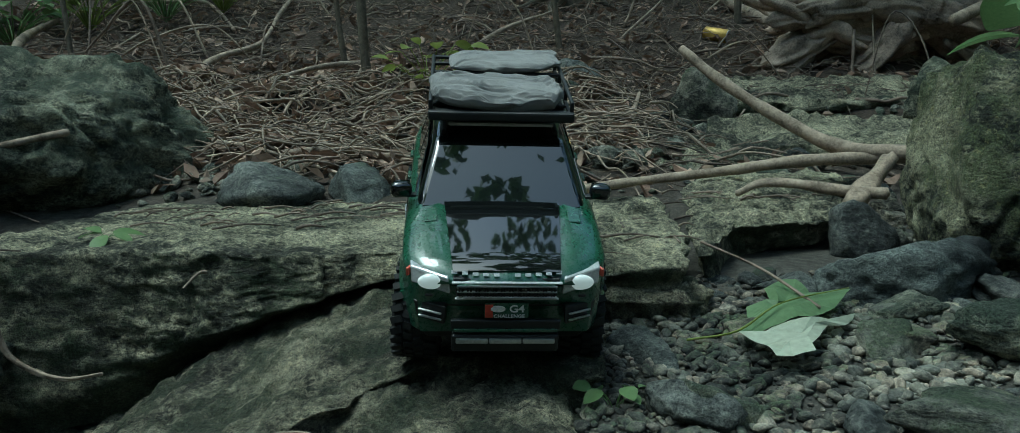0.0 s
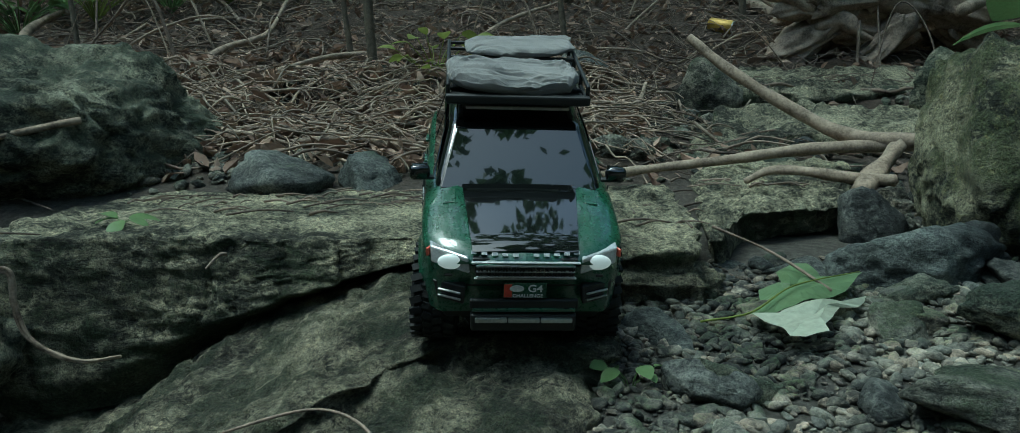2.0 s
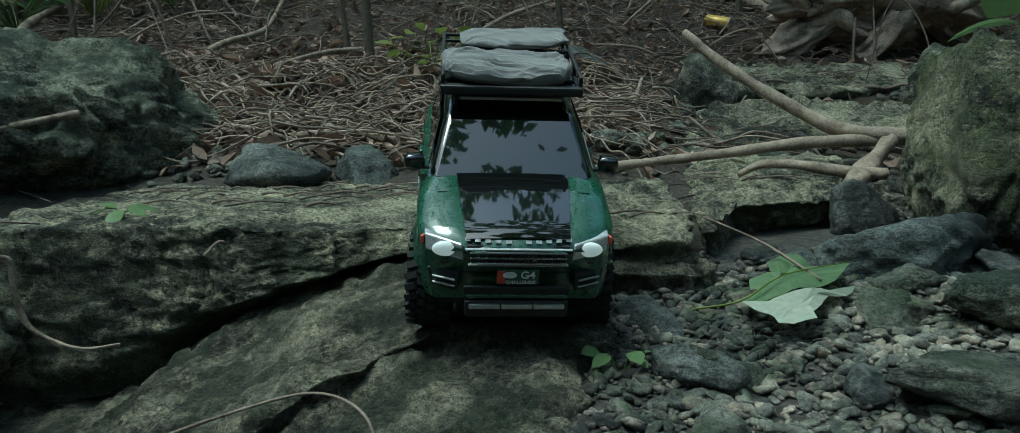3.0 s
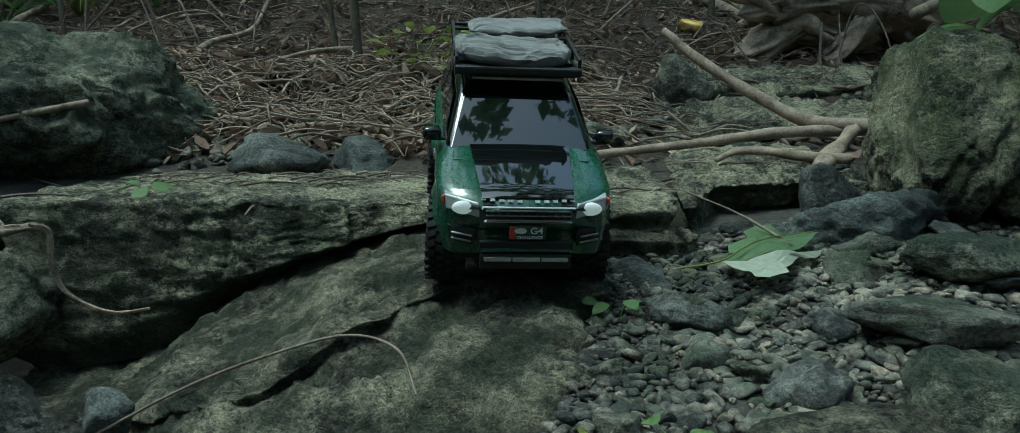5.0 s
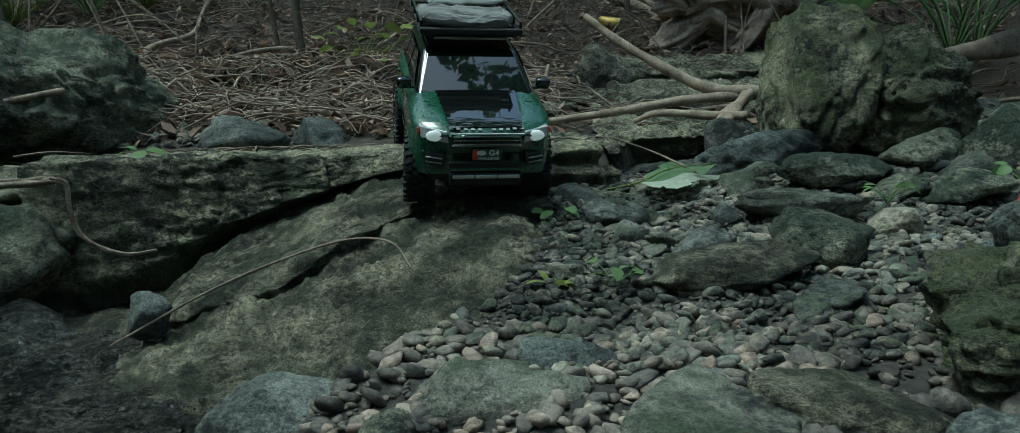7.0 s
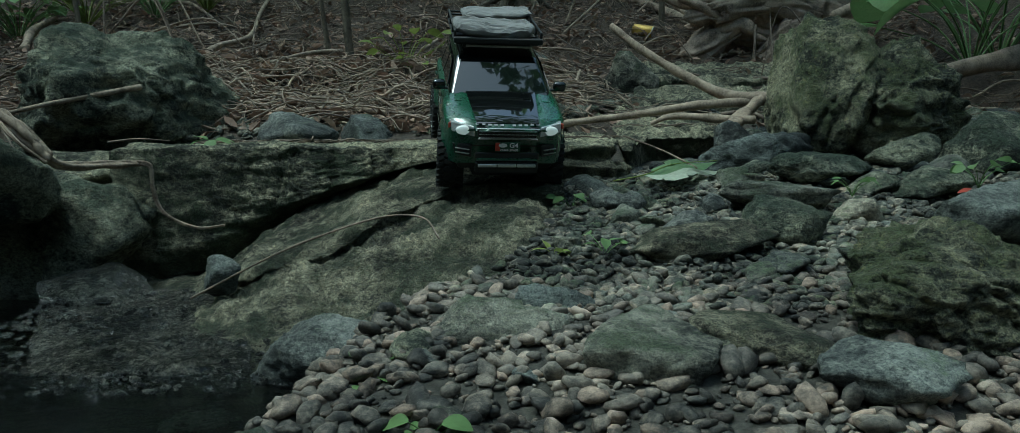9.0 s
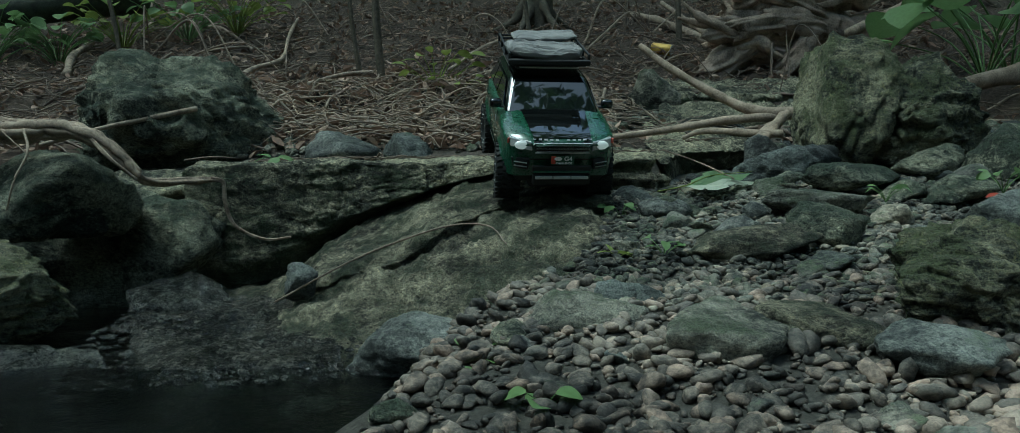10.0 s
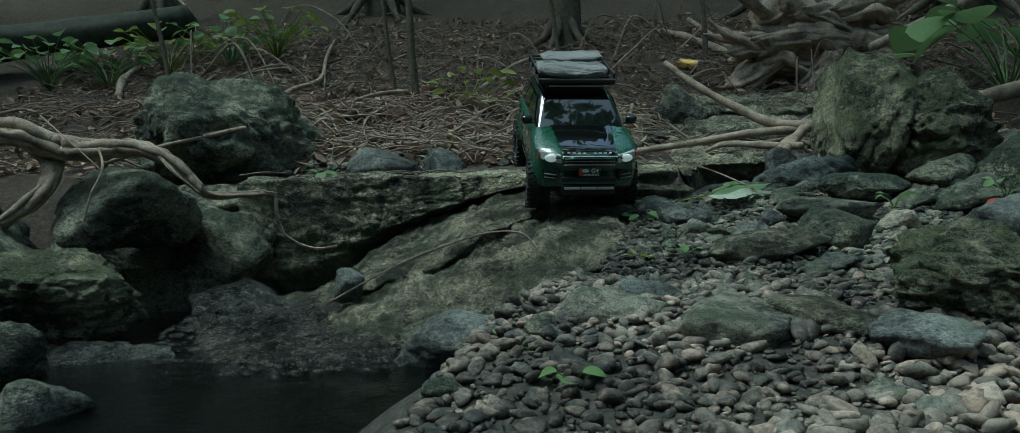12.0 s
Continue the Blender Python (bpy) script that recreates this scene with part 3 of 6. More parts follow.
slab("ledge_block", [(0.10, 1.03), (0.115, 0.985), (0.17, 0.985), (0.23, 1.005), (0.268, 1.06), (0.272, 1.14), (0.22, 1.20), (0.12, 1.19)],
     lambda x, y: 0.252 - 0.09 * (x - 0.12) + 0.05 * (y - 1.0), 0.14, M_SLOPE, "squat broken block under the flat ledge stone", 22, under=0.02, rough=0.010)
slab("ledge_block", [(0.272, 1.17), (0.30, 1.19), (0.345, 1.30), (0.45, 1.335), (0.56, 1.375), (0.625, 1.47), (0.71, 1.75), (0.52, 1.80), (0.38, 1.72), (0.32, 1.52), (0.285, 1.30)],
     lambda x, y: 0.282 + 0.13 * (y - 1.17) + 0.02 * (x - 0.3), 0.05, M_SLAB, "rough undercut limestone block with lichen", 23, under=0.04, rough=0.011, edge=0.014)
# the shade beneath the broken block is put into this block's dark stone
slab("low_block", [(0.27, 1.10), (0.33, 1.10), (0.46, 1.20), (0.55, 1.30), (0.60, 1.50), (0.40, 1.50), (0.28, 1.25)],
     lambda x, y: 0.228 + 0.05 * (y - 1.1), 0.10, M_DARK, "low block under the broken one, coloured dark for its shade", 24, under=0.01, rough=0.012)
boulder("boulder", (-1.07, 1.97, 0.375), (0.345, 0.29, 0.26), M_BOULDER, "big dark mossy boulder behind the ledge", 34, (0, 0, 20), sub=6, rough=0.06, planes=22, cut=(0.74, 1.0), chip=0.055)
br = joined([(lambda s: (s[0] + np.array([0.778, 1.27, 0.40]), s[1]))(stone_shape((0.120, 0.15, 0.205), 43, sub=6, rough=0.05, sharp=9, planes=26, cut=(0.80, 1.0), chip=0.05)),
             (lambda s: (s[0] + np.array([0.925, 1.215, 0.345]), s[1]))(stone_shape((0.165, 0.16, 0.140), 42, sub=6, strata=0.07, rough=0.08, sharp=12, planes=22, cut=(0.75, 1.0), chip=0.06))])
thing("boulder", mesh("boulder", *br), M_BOULDER_R, "tall mossy yellow-green boulder with a lower shoulder", "rock")
boulder("dark_rock", (0.53, 1.13, 0.215), (0.135, 0.09, 0.085), M_DARK, "low dark wedge-shaped rock beside the blocks", 51, sub=5, sharp=20, planes=10)
boulder("dark_rock", (0.575, 1.34, 0.29), (0.055, 0.05, 0.055), M_DARK, "small dark rock leaning by the boulder", 52, sub=4)
boulder("rock", (-0.94, 0.90, 0.235), (0.125, 0.11, 0.105), M_BOULDER, "squarish mossy rock under the driftwood root", 61, sub=5, flat=0.25, rough=0.04)
boulder("rock", (-0.96, 0.66, 0.085), (0.165, 0.12, 0.095), M_BOULDER_R, "wide pale-topped rock above the pool", 62, sub=6, flat=0.2, rough=0.07, chip=0.07)
boulder("rock", (-0.79, 1.05, 0.13), (0.105, 0.09, 0.125), M_BOULDER, "upright dark rock at the end of the ledge", 63, sub=5, rough=0.04)
boulder("rock", (-0.87, 1.28, 0.23), (0.10, 0.15, 0.065), M_SLAB, "small flat stone beside the ledge", 64, sub=4, flat=0.3)
boulder("rock", (-0.755, 0.22, -0.02), (0.065, 0.065, 0.075), M_GREY, "pale rounded rock standing in the pool", 65, sub=4)
boulder("rock", (-0.92, 0.42, 0.01), (0.07, 0.06, 0.06), M_BOULDER, "mossy stone at the pool's edge", 66, sub=4)
boulder("rock", (-0.82, 0.52, -0.02), (0.10, 0.06, 0.04), M_WET, "low wet stone at the pool's edge", 67, sub=4)
boulder("rock", (-0.70, 0.90, 0.02), (0.10, 0.10, 0.06), M_WET, "wet dark stone behind the pool", 68, sub=4)
boulder("rock", (-0.58, 0.78, -0.01), (0.13, 0.10, 0.045), M_WET, "wet flat rock sliding into the pool", 69, sub=4, flat=0.3)
rock_block("wet_shelf", [(-0.64, 0.44, -0.12), (-0.34, 0.40, -0.12), (-0.38, 0.80, -0.1), (-0.80, 0.88, -0.1),
                         (-0.64, 0.46, -0.004), (-0.35, 0.43, 0.008), (-0.40, 0.80, 0.048), (-0.80, 0.88, 0.022)],
           M_WET, "low wet rock shelf at the pool's edge", 96, step=0.009, rough=0.007)
# added filler: stands in for the black void between the pool's rocks
boulder("rock", (-1.02, 1.14, 0.10), (0.30, 0.13, 0.17), M_BOULDER, "added rock filling the dark gap deep behind the pool", 94, sub=5)
boulder("rock", (-1.25, 0.80, 0.13), (0.20, 0.16, 0.17), M_BOULDER, "dark mossy rock under the driftwood root", 95, sub=5)
boulder("rock", (-0.24, 0.42, 0.02), (0.115, 0.07, 0.055), M_DARK, "dark smooth rock beside the pool", 71, (0, 4, -25), sub=5, rough=0.035)
boulder("rock", (-0.075, 0.245, 0.080), (0.085, 0.045, 0.042), M_GREY, "grey-green flat creek rock", 72, (0, -8, 10), sub=4)
boulder("rock", (0.01, 0.30, 0.095), (0.05, 0.045, 0.035), M_DARK, "dark creek rock among pebbles", 73, sub=4)
boulder("rock", (-0.42, 0.50, -0.012), (0.065, 0.055, 0.028), M_WET, "flat wet stone breaking the water", 74, sub=4, flat=0.3)
boulder("rock", (-0.37, 0.30, -0.03), (0.038, 0.055, 0.028), M_WET, "small wet stone in the shallow water", 75, sub=4)
boulder("rock", (-0.462, 0.735, 0.074), (0.032, 0.028, 0.032), M_DARK, "small dark stone resting on the slope", 76, sub=4)
boulder("rock", (0.085, 0.155, 0.080), (0.068, 0.055, 0.052), M_GREY, "rounded grey-green creek rock", 77, sub=5, rough=0.03)
boulder("rock", (0.185, 0.18, 0.092), (0.068, 0.065, 0.035), M_SLOPE, "pale flat rock half sunk in pebbles", 78, (8, 6, 20), sub=4, flat=0.2)
boulder("rock", (0.425, 0.235, 0.115), (0.135, 0.12, 0.085), M_BOULDER_R, "yellow-green mossy creek boulder", 79, (0, 8, -15), sub=6, rough=0.07, chip=0.07)
boulder("rock", (0.268, 0.068, 0.086), (0.048, 0.04, 0.028), M_DARK, "smooth dark slate-like rock", 80, (0, 6, -12), sub=4, sharp=22, planes=9)
boulder("rock", (0.20, 0.76, 0.17), (0.045, 0.042, 0.042), M_BOULDER, "mossy round stone among the gravel", 81, sub=4)
boulder("rock", (0.15, 0.90, 0.185), (0.030, 0.065, 0.045), M_DARK, "dark leaning stone beside the sloping rock", 82, (20, 15, 35), sub=4)
boulder("rock", (0.21, 0.44, 0.150), (0.095, 0.05, 0.032), M_SLOPE, "flat tan rock on the gravel", 111, (0, -6, 12), sub=4, flat=0.2)
boulder("rock", (0.36, 0.51, 0.165), (0.065, 0.05, 0.042), M_BOULDER, "dark mossy creek rock", 112, sub=4)
boulder("rock", (0.42, 0.68, 0.195), (0.095, 0.05, 0.030), M_GREY, "flat mossy rock on the gravel", 113, (0, 5, -8), sub=4, flat=0.2)
boulder("rock", (0.56, 0.86, 0.235), (0.10, 0.06, 0.035), M_BOULDER, "long low mossy creek rock", 114, sub=4, flat=0.2)
boulder("rock", (0.62, 0.46, 0.185), (0.085, 0.06, 0.045), M_DARK, "dark mossy creek rock beside the red leaf", 115, sub=4)
boulder("rock", (0.24, 0.57, 0.150), (0.045, 0.04, 0.030), M_DARK, "small dark rock on the creek gravel", 116, sub=4)
boulder("rock", (0.72, 0.74, 0.215), (0.075, 0.055, 0.03), M_BOULDER, "broad mossy rock on the gravel", 117, sub=4)
boulder("rock", (1.00, 0.98, 0.265), (0.14, 0.11, 0.075), M_BOULDER, "low mossy rock beside the boulder", 83, sub=4)
boulder("rock", (0.80, 0.97, 0.25), (0.065, 0.05, 0.05), M_BOULDER, "grey rock lying on the creek bed", 84, sub=4)
boulder("rock", (-0.54, 1.78, 0.305), (0.135, 0.10, 0.065), M_DARK, "dark low rock behind the ledge", 85, sub=4)
boulder("rock", (-0.345, 1.84, 0.315), (0.085, 0.08, 0.065), M_DARK, "dark low rock behind the ledge", 86, sub=4)
boulder("rock", (0.02, 1.95, 0.31), (0.12, 0.09, 0.07), M_DARK, "dark low rock behind the ledge", 97, sub=4)
boulder("rock", (0.24, 2.05, 0.34), (0.12, 0.10, 0.085), M_DARK, "dark low rock behind the blocks", 98, sub=4)
boulder("rock", (-0.83, 1.92, 0.30), (0.10, 0.08, 0.06), M_DARK, "dark low rock beside the big boulder", 99, sub=4)
boulder("rock", (1.30, 2.45, 0.55), (0.12, 0.10, 0.10), M_BOULDER, "mossy block at the foot of the bank", 93, sub=4)
boulder("rock", (0.66, 2.74, 0.53), (0.13, 0.11, 0.12), M_GREY, "grey rounded boulder at the foot of the bank", 87, sub=4)
boulder("rock", (0.22, 2.90, 0.62), (0.11, 0.10, 0.11), M_DARK, "dark boulder among the leaf litter", 88, sub=4)
boulder("rock", (0.10, 2.55, 0.49), (0.09, 0.08, 0.07), M_DARK, "dark stone among the leaf litter", 89, sub=4)
rock_block("flat_rock", [(0.45, 1.95, 0.3), (1.15, 2.0, 0.34), (1.2, 2.5, 0.4), (0.6, 2.45, 0.36),
                         (0.40, 2.0, 0.395), (1.15, 2.02, 0.425), (1.2, 2.5, 0.505), (0.62, 2.45, 0.50)],
           M_SLAB, "flat mossy slab at the foot of the bank", 91, step=0.02, rough=0.02)
rock_block("flat_rock", [(0.75, 2.75, 0.5), (1.6, 2.8, 0.5), (1.6, 3.2, 0.6), (0.8, 3.2, 0.6),
                         (0.72, 2.75, 0.55), (1.55, 2.78, 0.565), (1.6, 3.2, 0.665), (0.8, 3.2, 0.66)],
           M_SLAB, "flat mossy slab under the driftwood stump", 92, step=0.02, rough=0.02)


# ---- sticks, roots and driftwood ----
M_LOG = wood_material("rotten_log_bark", (0.02, 0.022, 0.016), (0.075, 0.08, 0.055))
def stick(name, points, r0, r1, mat, label, seed, category="stick", **kw):
    v, f = tube_shape(points, r0, r1, seed, **kw)
    return thing(name, mesh(name, v, f), mat, label, category)


stick("long_stick", [(0.385, 1.86, 0.635), (0.46, 1.80, 0.56), (0.58, 1.72, 0.47), (0.68, 1.66, 0.415), (0.82, 1.60, 0.405)], 0.010, 0.017, M_WOOD,
      "long bare grey stick rising from the boulder", 5, sides=10, per=10)
stick("long_stick", [(0.10, 1.66, 0.325), (0.25, 1.68, 0.345), (0.42, 1.68, 0.365), (0.60, 1.66, 0.39), (0.80, 1.62, 0.40)], 0.008, 0.014, M_WOOD,
      "long bare stick lying across the blocks", 6, sides=10, per=10)
stick("root", [(0.42, 1.50, 0.335), (0.47, 1.52, 0.352), (0.54, 1.50, 0.352), (0.60, 1.46, 0.345), (0.66, 1.42, 0.34)], 0.007, 0.012, M_WOOD,
      "short forked root on the broken block", 7, sides=8, flute=0.3)
stick("root", [(0.60, 1.42, 0.32), (0.66, 1.48, 0.36), (0.72, 1.54, 0.40)], 0.018, 0.012, M_WOOD, "thick driftwood stub beside the boulder", 8, sides=9, flute=0.4)
stick("twig", [(-1.28, 1.54, 0.345), (-1.15, 1.57, 0.385), (-1.03, 1.65, 0.42), (-0.93, 1.72, 0.448)], 0.006, 0.0075, M_WOOD, "bare twig leaning on the mossy boulder", 9)
stick("twig", [(-0.50, 0.70, 0.050), (-0.38, 0.74, 0.110), (-0.28, 0.745, 0.148), (-0.20, 0.735, 0.170), (-0.14, 0.67, 0.172), (-0.115, 0.60, 0.148)], 0.0022, 0.0014, M_TWIG,
      "thin bent twig lying on the sloping rock", 10, sides=6)
stick("twig", [(0.26, 1.10, 0.30), (0.33, 1.06, 0.27), (0.38, 0.98, 0.235)], 0.002, 0.002, M_TWIG, "thin dark twig hanging over the blocks", 11)


stick("twig", [(-0.075, 1.06, 0.262), (-0.03, 1.10, 0.287), (0.02, 1.20, 0.304), (0.08, 1.33, 0.312)], 0.006, 0.004, M_WOOD, "short bare stick lying across the ledge's gap", 12, sides=8)


def strands(points, r0, r1, count, seed, sides=7):
    """A root split along its grain: strands that wind round one way."""
    rng = np.random.default_rng(seed)
    way = spline(points, 5)
    n = len(way)
    t = np.gradient(way, axis=0)
    t /= np.linalg.norm(t, axis=1)[:, None]
    a = np.cross(t, (0.2, 0.9, 0.3))
    a /= np.linalg.norm(a, axis=1)[:, None]
    b = np.cross(t, a)
    s = np.linspace(0, 1, n)
    rad = r0 + (r1 - r0) * s
    out = []
    for k in range(count):
        ph = 2 * math.pi * k / count + rng.normal(0, 0.3) + s * rng.uniform(0.4, 1.8)
        off = rad * rng.uniform(0.35, 0.75)
        p = way + (off * np.cos(ph))[:, None] * a + (off * np.sin(ph))[:, None] * b + rng.normal(0, r1 * 0.12, (n, 3))
        out.append(tube_shape(p, r0 * rng.uniform(0.35, 0.55), r1 * rng.uniform(0.35, 0.55), seed + k, sides, 3, 0.25, 0.35))
    out.append(tube_shape(way, r0 * 0.72, r1 * 0.72, seed, 10, 3, 0.15, 0.3))
    return out


def root_limb(points, r0, r1, count, seed, mat, parent):
    """The core of a root is the part; the strands split off along it are its pieces."""
    *split, core = strands(points, r0, r1, count, seed)
    limb = thing("root_limb", mesh("root_limb", *core), mat, parent=parent)
    for v, f in split:
        thing("strand", mesh("strand", v, f), mat, parent=limb)


drift = thing("driftwood_root", None, None, "weathered grey driftwood root draped over the rocks", "driftwood")
for k, (pts, r0, r1, c) in enumerate([
    ([(-1.24, 0.84, 0.385), (-1.12, 0.84, 0.385), (-1.04, 0.85, 0.355), (-0.98, 0.84, 0.345), (-0.90, 0.84, 0.352), (-0.82, 0.83, 0.325), (-0.765, 0.84, 0.266)], 0.026, 0.012, 7),
    ([(-1.28, 0.90, 0.40), (-1.16, 0.90, 0.385), (-1.07, 0.87, 0.335), (-1.06, 0.82, 0.27), (-1.12, 0.78, 0.21)], 0.026, 0.012, 6),
    ([(-0.80, 0.84, 0.305), (-0.76, 0.86, 0.256), (-0.72, 0.95, 0.252), (-0.685, 1.03, 0.254)], 0.010, 0.006, 4),
    ([(-0.69, 1.02, 0.254), (-0.668, 1.028, 0.247), (-0.665, 1.03, 0.20), (-0.645, 1.03, 0.155), (-0.59, 1.035, 0.128), (-0.54, 1.05, 0.130)], 0.006, 0.0025, 3),
    ([(-0.95, 0.82, 0.35), (-0.93, 0.79, 0.31), (-0.945, 0.77, 0.26), (-0.96, 0.77, 0.21)], 0.004, 0.002, 0),
    ([(-0.84, 0.82, 0.335), (-0.79, 0.80, 0.29), (-0.76, 0.82, 0.258)], 0.005, 0.003, 2),
    ([(-1.14, 0.92, 0.385), (-1.02, 0.92, 0.365), (-0.93, 0.90, 0.360), (-0.86, 0.88, 0.340)], 0.016, 0.008, 5),
    ([(-1.08, 0.86, 0.42), (-1.0, 0.82, 0.36), (-0.93, 0.80, 0.30)], 0.002, 0.0015, 0)]):
    root_limb(pts, r0, r1, c, 40 + k, M_WOOD, drift)

# the old stump lying on the bank, its roots twisted
rng = np.random.default_rng(77)
def twisted_wood(half, seed, sub=6):
    """A weathered mass of wood: deep grooves that run along its twisted grain, with hollows."""
    d, f = ico(sub)
    p = d * np.array(half)
    warp = 0.10 * np.column_stack([vnoise(p * 5, seed + k) for k in range(3)])
    w = (p + warp) * np.array([4.5, 13, 13])
    r = 0.26 * ridged(w, seed, 2) + 0.30 * fbm(p * 4.2 + 3, seed + 8, 3) + 0.10 * ridged(w * 2.4 + 4, seed + 5, 2)
    return p * (0.9 + r)[:, None], f


M_STUMP = wood_material("bleached_stump_wood", (0.10, 0.08, 0.06), (0.55, 0.44, 0.34), 0.7)
core_v, core_f = twisted_wood((0.36, 0.20, 0.17), 88)
stump = thing("driftwood_stump", mesh("driftwood_stump", core_v + np.array([1.66, 3.62, 1.10]), core_f), M_STUMP, "large twisted weathered stump lying on the bank", "driftwood")
stump.location = (-0.14, -0.02, -0.20)
for k, (at, half, turn) in enumerate([((1.40, 3.46, 1.02), (0.26, 0.10, 0.075), (0, -32, 12)), ((1.75, 3.42, 1.14), (0.30, 0.10, 0.07), (0, 14, -8)), ((1.98, 3.44, 1.02), (0.22, 0.09, 0.07), (0, 38, 0)),
                                      ((1.52, 3.40, 1.15), (0.24, 0.08, 0.06), (0, -10, 10)), ((1.62, 3.38, 0.96), (0.17, 0.07, 0.05), (0, -48, 0)), ((1.85, 3.46, 1.30), (0.30, 0.11, 0.08), (0, -18, 5)),
                                      ((1.48, 3.52, 1.28), (0.22, 0.10, 0.08), (0, -40, 0)), ((1.70, 3.40, 1.24), (0.20, 0.08, 0.06), (0, 25, 0))]):
    v, f = twisted_wood(half, 300 + 7 * k, 5)
    limb = thing("wood_lobe", mesh("wood_lobe", v, f), M_STUMP, parent=stump)
    limb.matrix_basis = pose(*at, *turn)
for k in range(9):
    s0 = np.array([1.62 + rng.uniform(-0.30, 0.42), 3.40 + rng.uniform(-0.05, 0.10), 1.16 + rng.uniform(-0.14, 0.20)])
    dx, dz = rng.choice((-1, 1)) * rng.uniform(0.2, 0.45), rng.uniform(-0.05, 0.25)
    v, f = tube_shape([s0, s0 + (dx * 0.35, -0.06, dz * 0.2 + 0.04), s0 + (dx * 0.7, -0.07, dz * 0.6), s0 + (dx, -0.04, dz)], rng.uniform(0.03, 0.05), 0.006, 60 + k, 12, 8, 0.3, 0.55)
    thing("root_limb", mesh("root_limb", v, f), M_STUMP, parent=stump)
stick("pole", [(1.66, 3.1, 0.86), (2.1, 3.3, 1.05), (2.6, 3.5, 1.27)], 0.022, 0.028, M_WOOD, "pale bare branch leaning by the stump", 15, sides=10)
stick("log", [(1.50, 2.1, 0.50), (1.8, 2.2, 0.56), (2.2, 2.3, 0.62)], 0.03, 0.04, M_WOOD, "weathered driftwood log on the bank", 16, sides=12, flute=0.3)
stick("log", [(-3.6, 3.6, 0.98), (-2.8, 3.9, 1.12), (-2.0, 4.3, 1.30)], 0.12, 0.09, M_LOG, "dark fallen log on the bank", 17, category="log", sides=14, flute=0.2)


def sapling(at, top, r, label, seed):
    a, b = np.array(at), np.array(top)
    mid = (a + b) / 2 + np.array([0.02 * math.sin(seed), 0, 0])
    return stick("sapling", [a - (0, 0, 0.05), a + (b - a) * 0.2, mid, b], r, r * 0.6, M_BARK, label, seed, "tree", sides=9)


sapling((-0.505, 2.95, 0.61), (-0.62, 3.0, 1.75), 0.020, "slender young tree trunk on the leafy bank", 1)
sapling((-0.62, 3.15, 0.68), (-0.80, 3.2, 1.75), 0.012, "thin pale crooked sapling stem", 2)
sapling((0.22, 3.6, 0.82), (0.05, 3.7, 2.0), 0.013, "thin bare sapling on the bank", 3)
sapling((-1.75, 3.3, 0.75), (-1.95, 3.4, 1.9), 0.012, "thin bent sapling on the bank", 4)
sapling((1.10, 4.0, 0.95), (1.08, 4.1, 2.3), 0.018, "thin dark sapling behind the stump", 5)
for k, (tx, ty, tr) in enumerate([(0.32, 4.5, 0.09), (-1.0, 5.6, 0.13), (1.9, 5.2, 0.12), (-2.6, 5.4, 0.10), (3.0, 4.6, 0.14), (0.9, 6.4, 0.16)]):
    z = gh(tx, ty)
    flare = [tube_shape([(tx, ty, z - 0.1), (tx + 0.01, ty, z + 0.3), (tx - 0.03, ty, z + 1.5), (tx, ty, z + 4)], tr * 1.25, tr * 0.75, k, 16, 8, 0.1, 0.2)]
    for q in range(6):
        a = q * 1.05 + k
        e = (tx + math.cos(a) * tr * 3.2, ty + math.sin(a) * tr * 3.2)
        flare.append(tube_shape([(tx + math.cos(a) * tr * 0.5, ty + math.sin(a) * tr * 0.5, z + tr * 2), (tx + math.cos(a) * tr * 1.6, ty + math.sin(a) * tr * 1.6, z + tr * 0.5), (*e, gh(*e) - 0.02)], tr * 0.45, tr * 0.12, q, 8, 6, 0.2, 0.3))
    thing("tree_trunk", mesh("tree_trunk", *joined(flare)), M_BARK, "dark tree trunk with spreading roots on the bank", "tree")

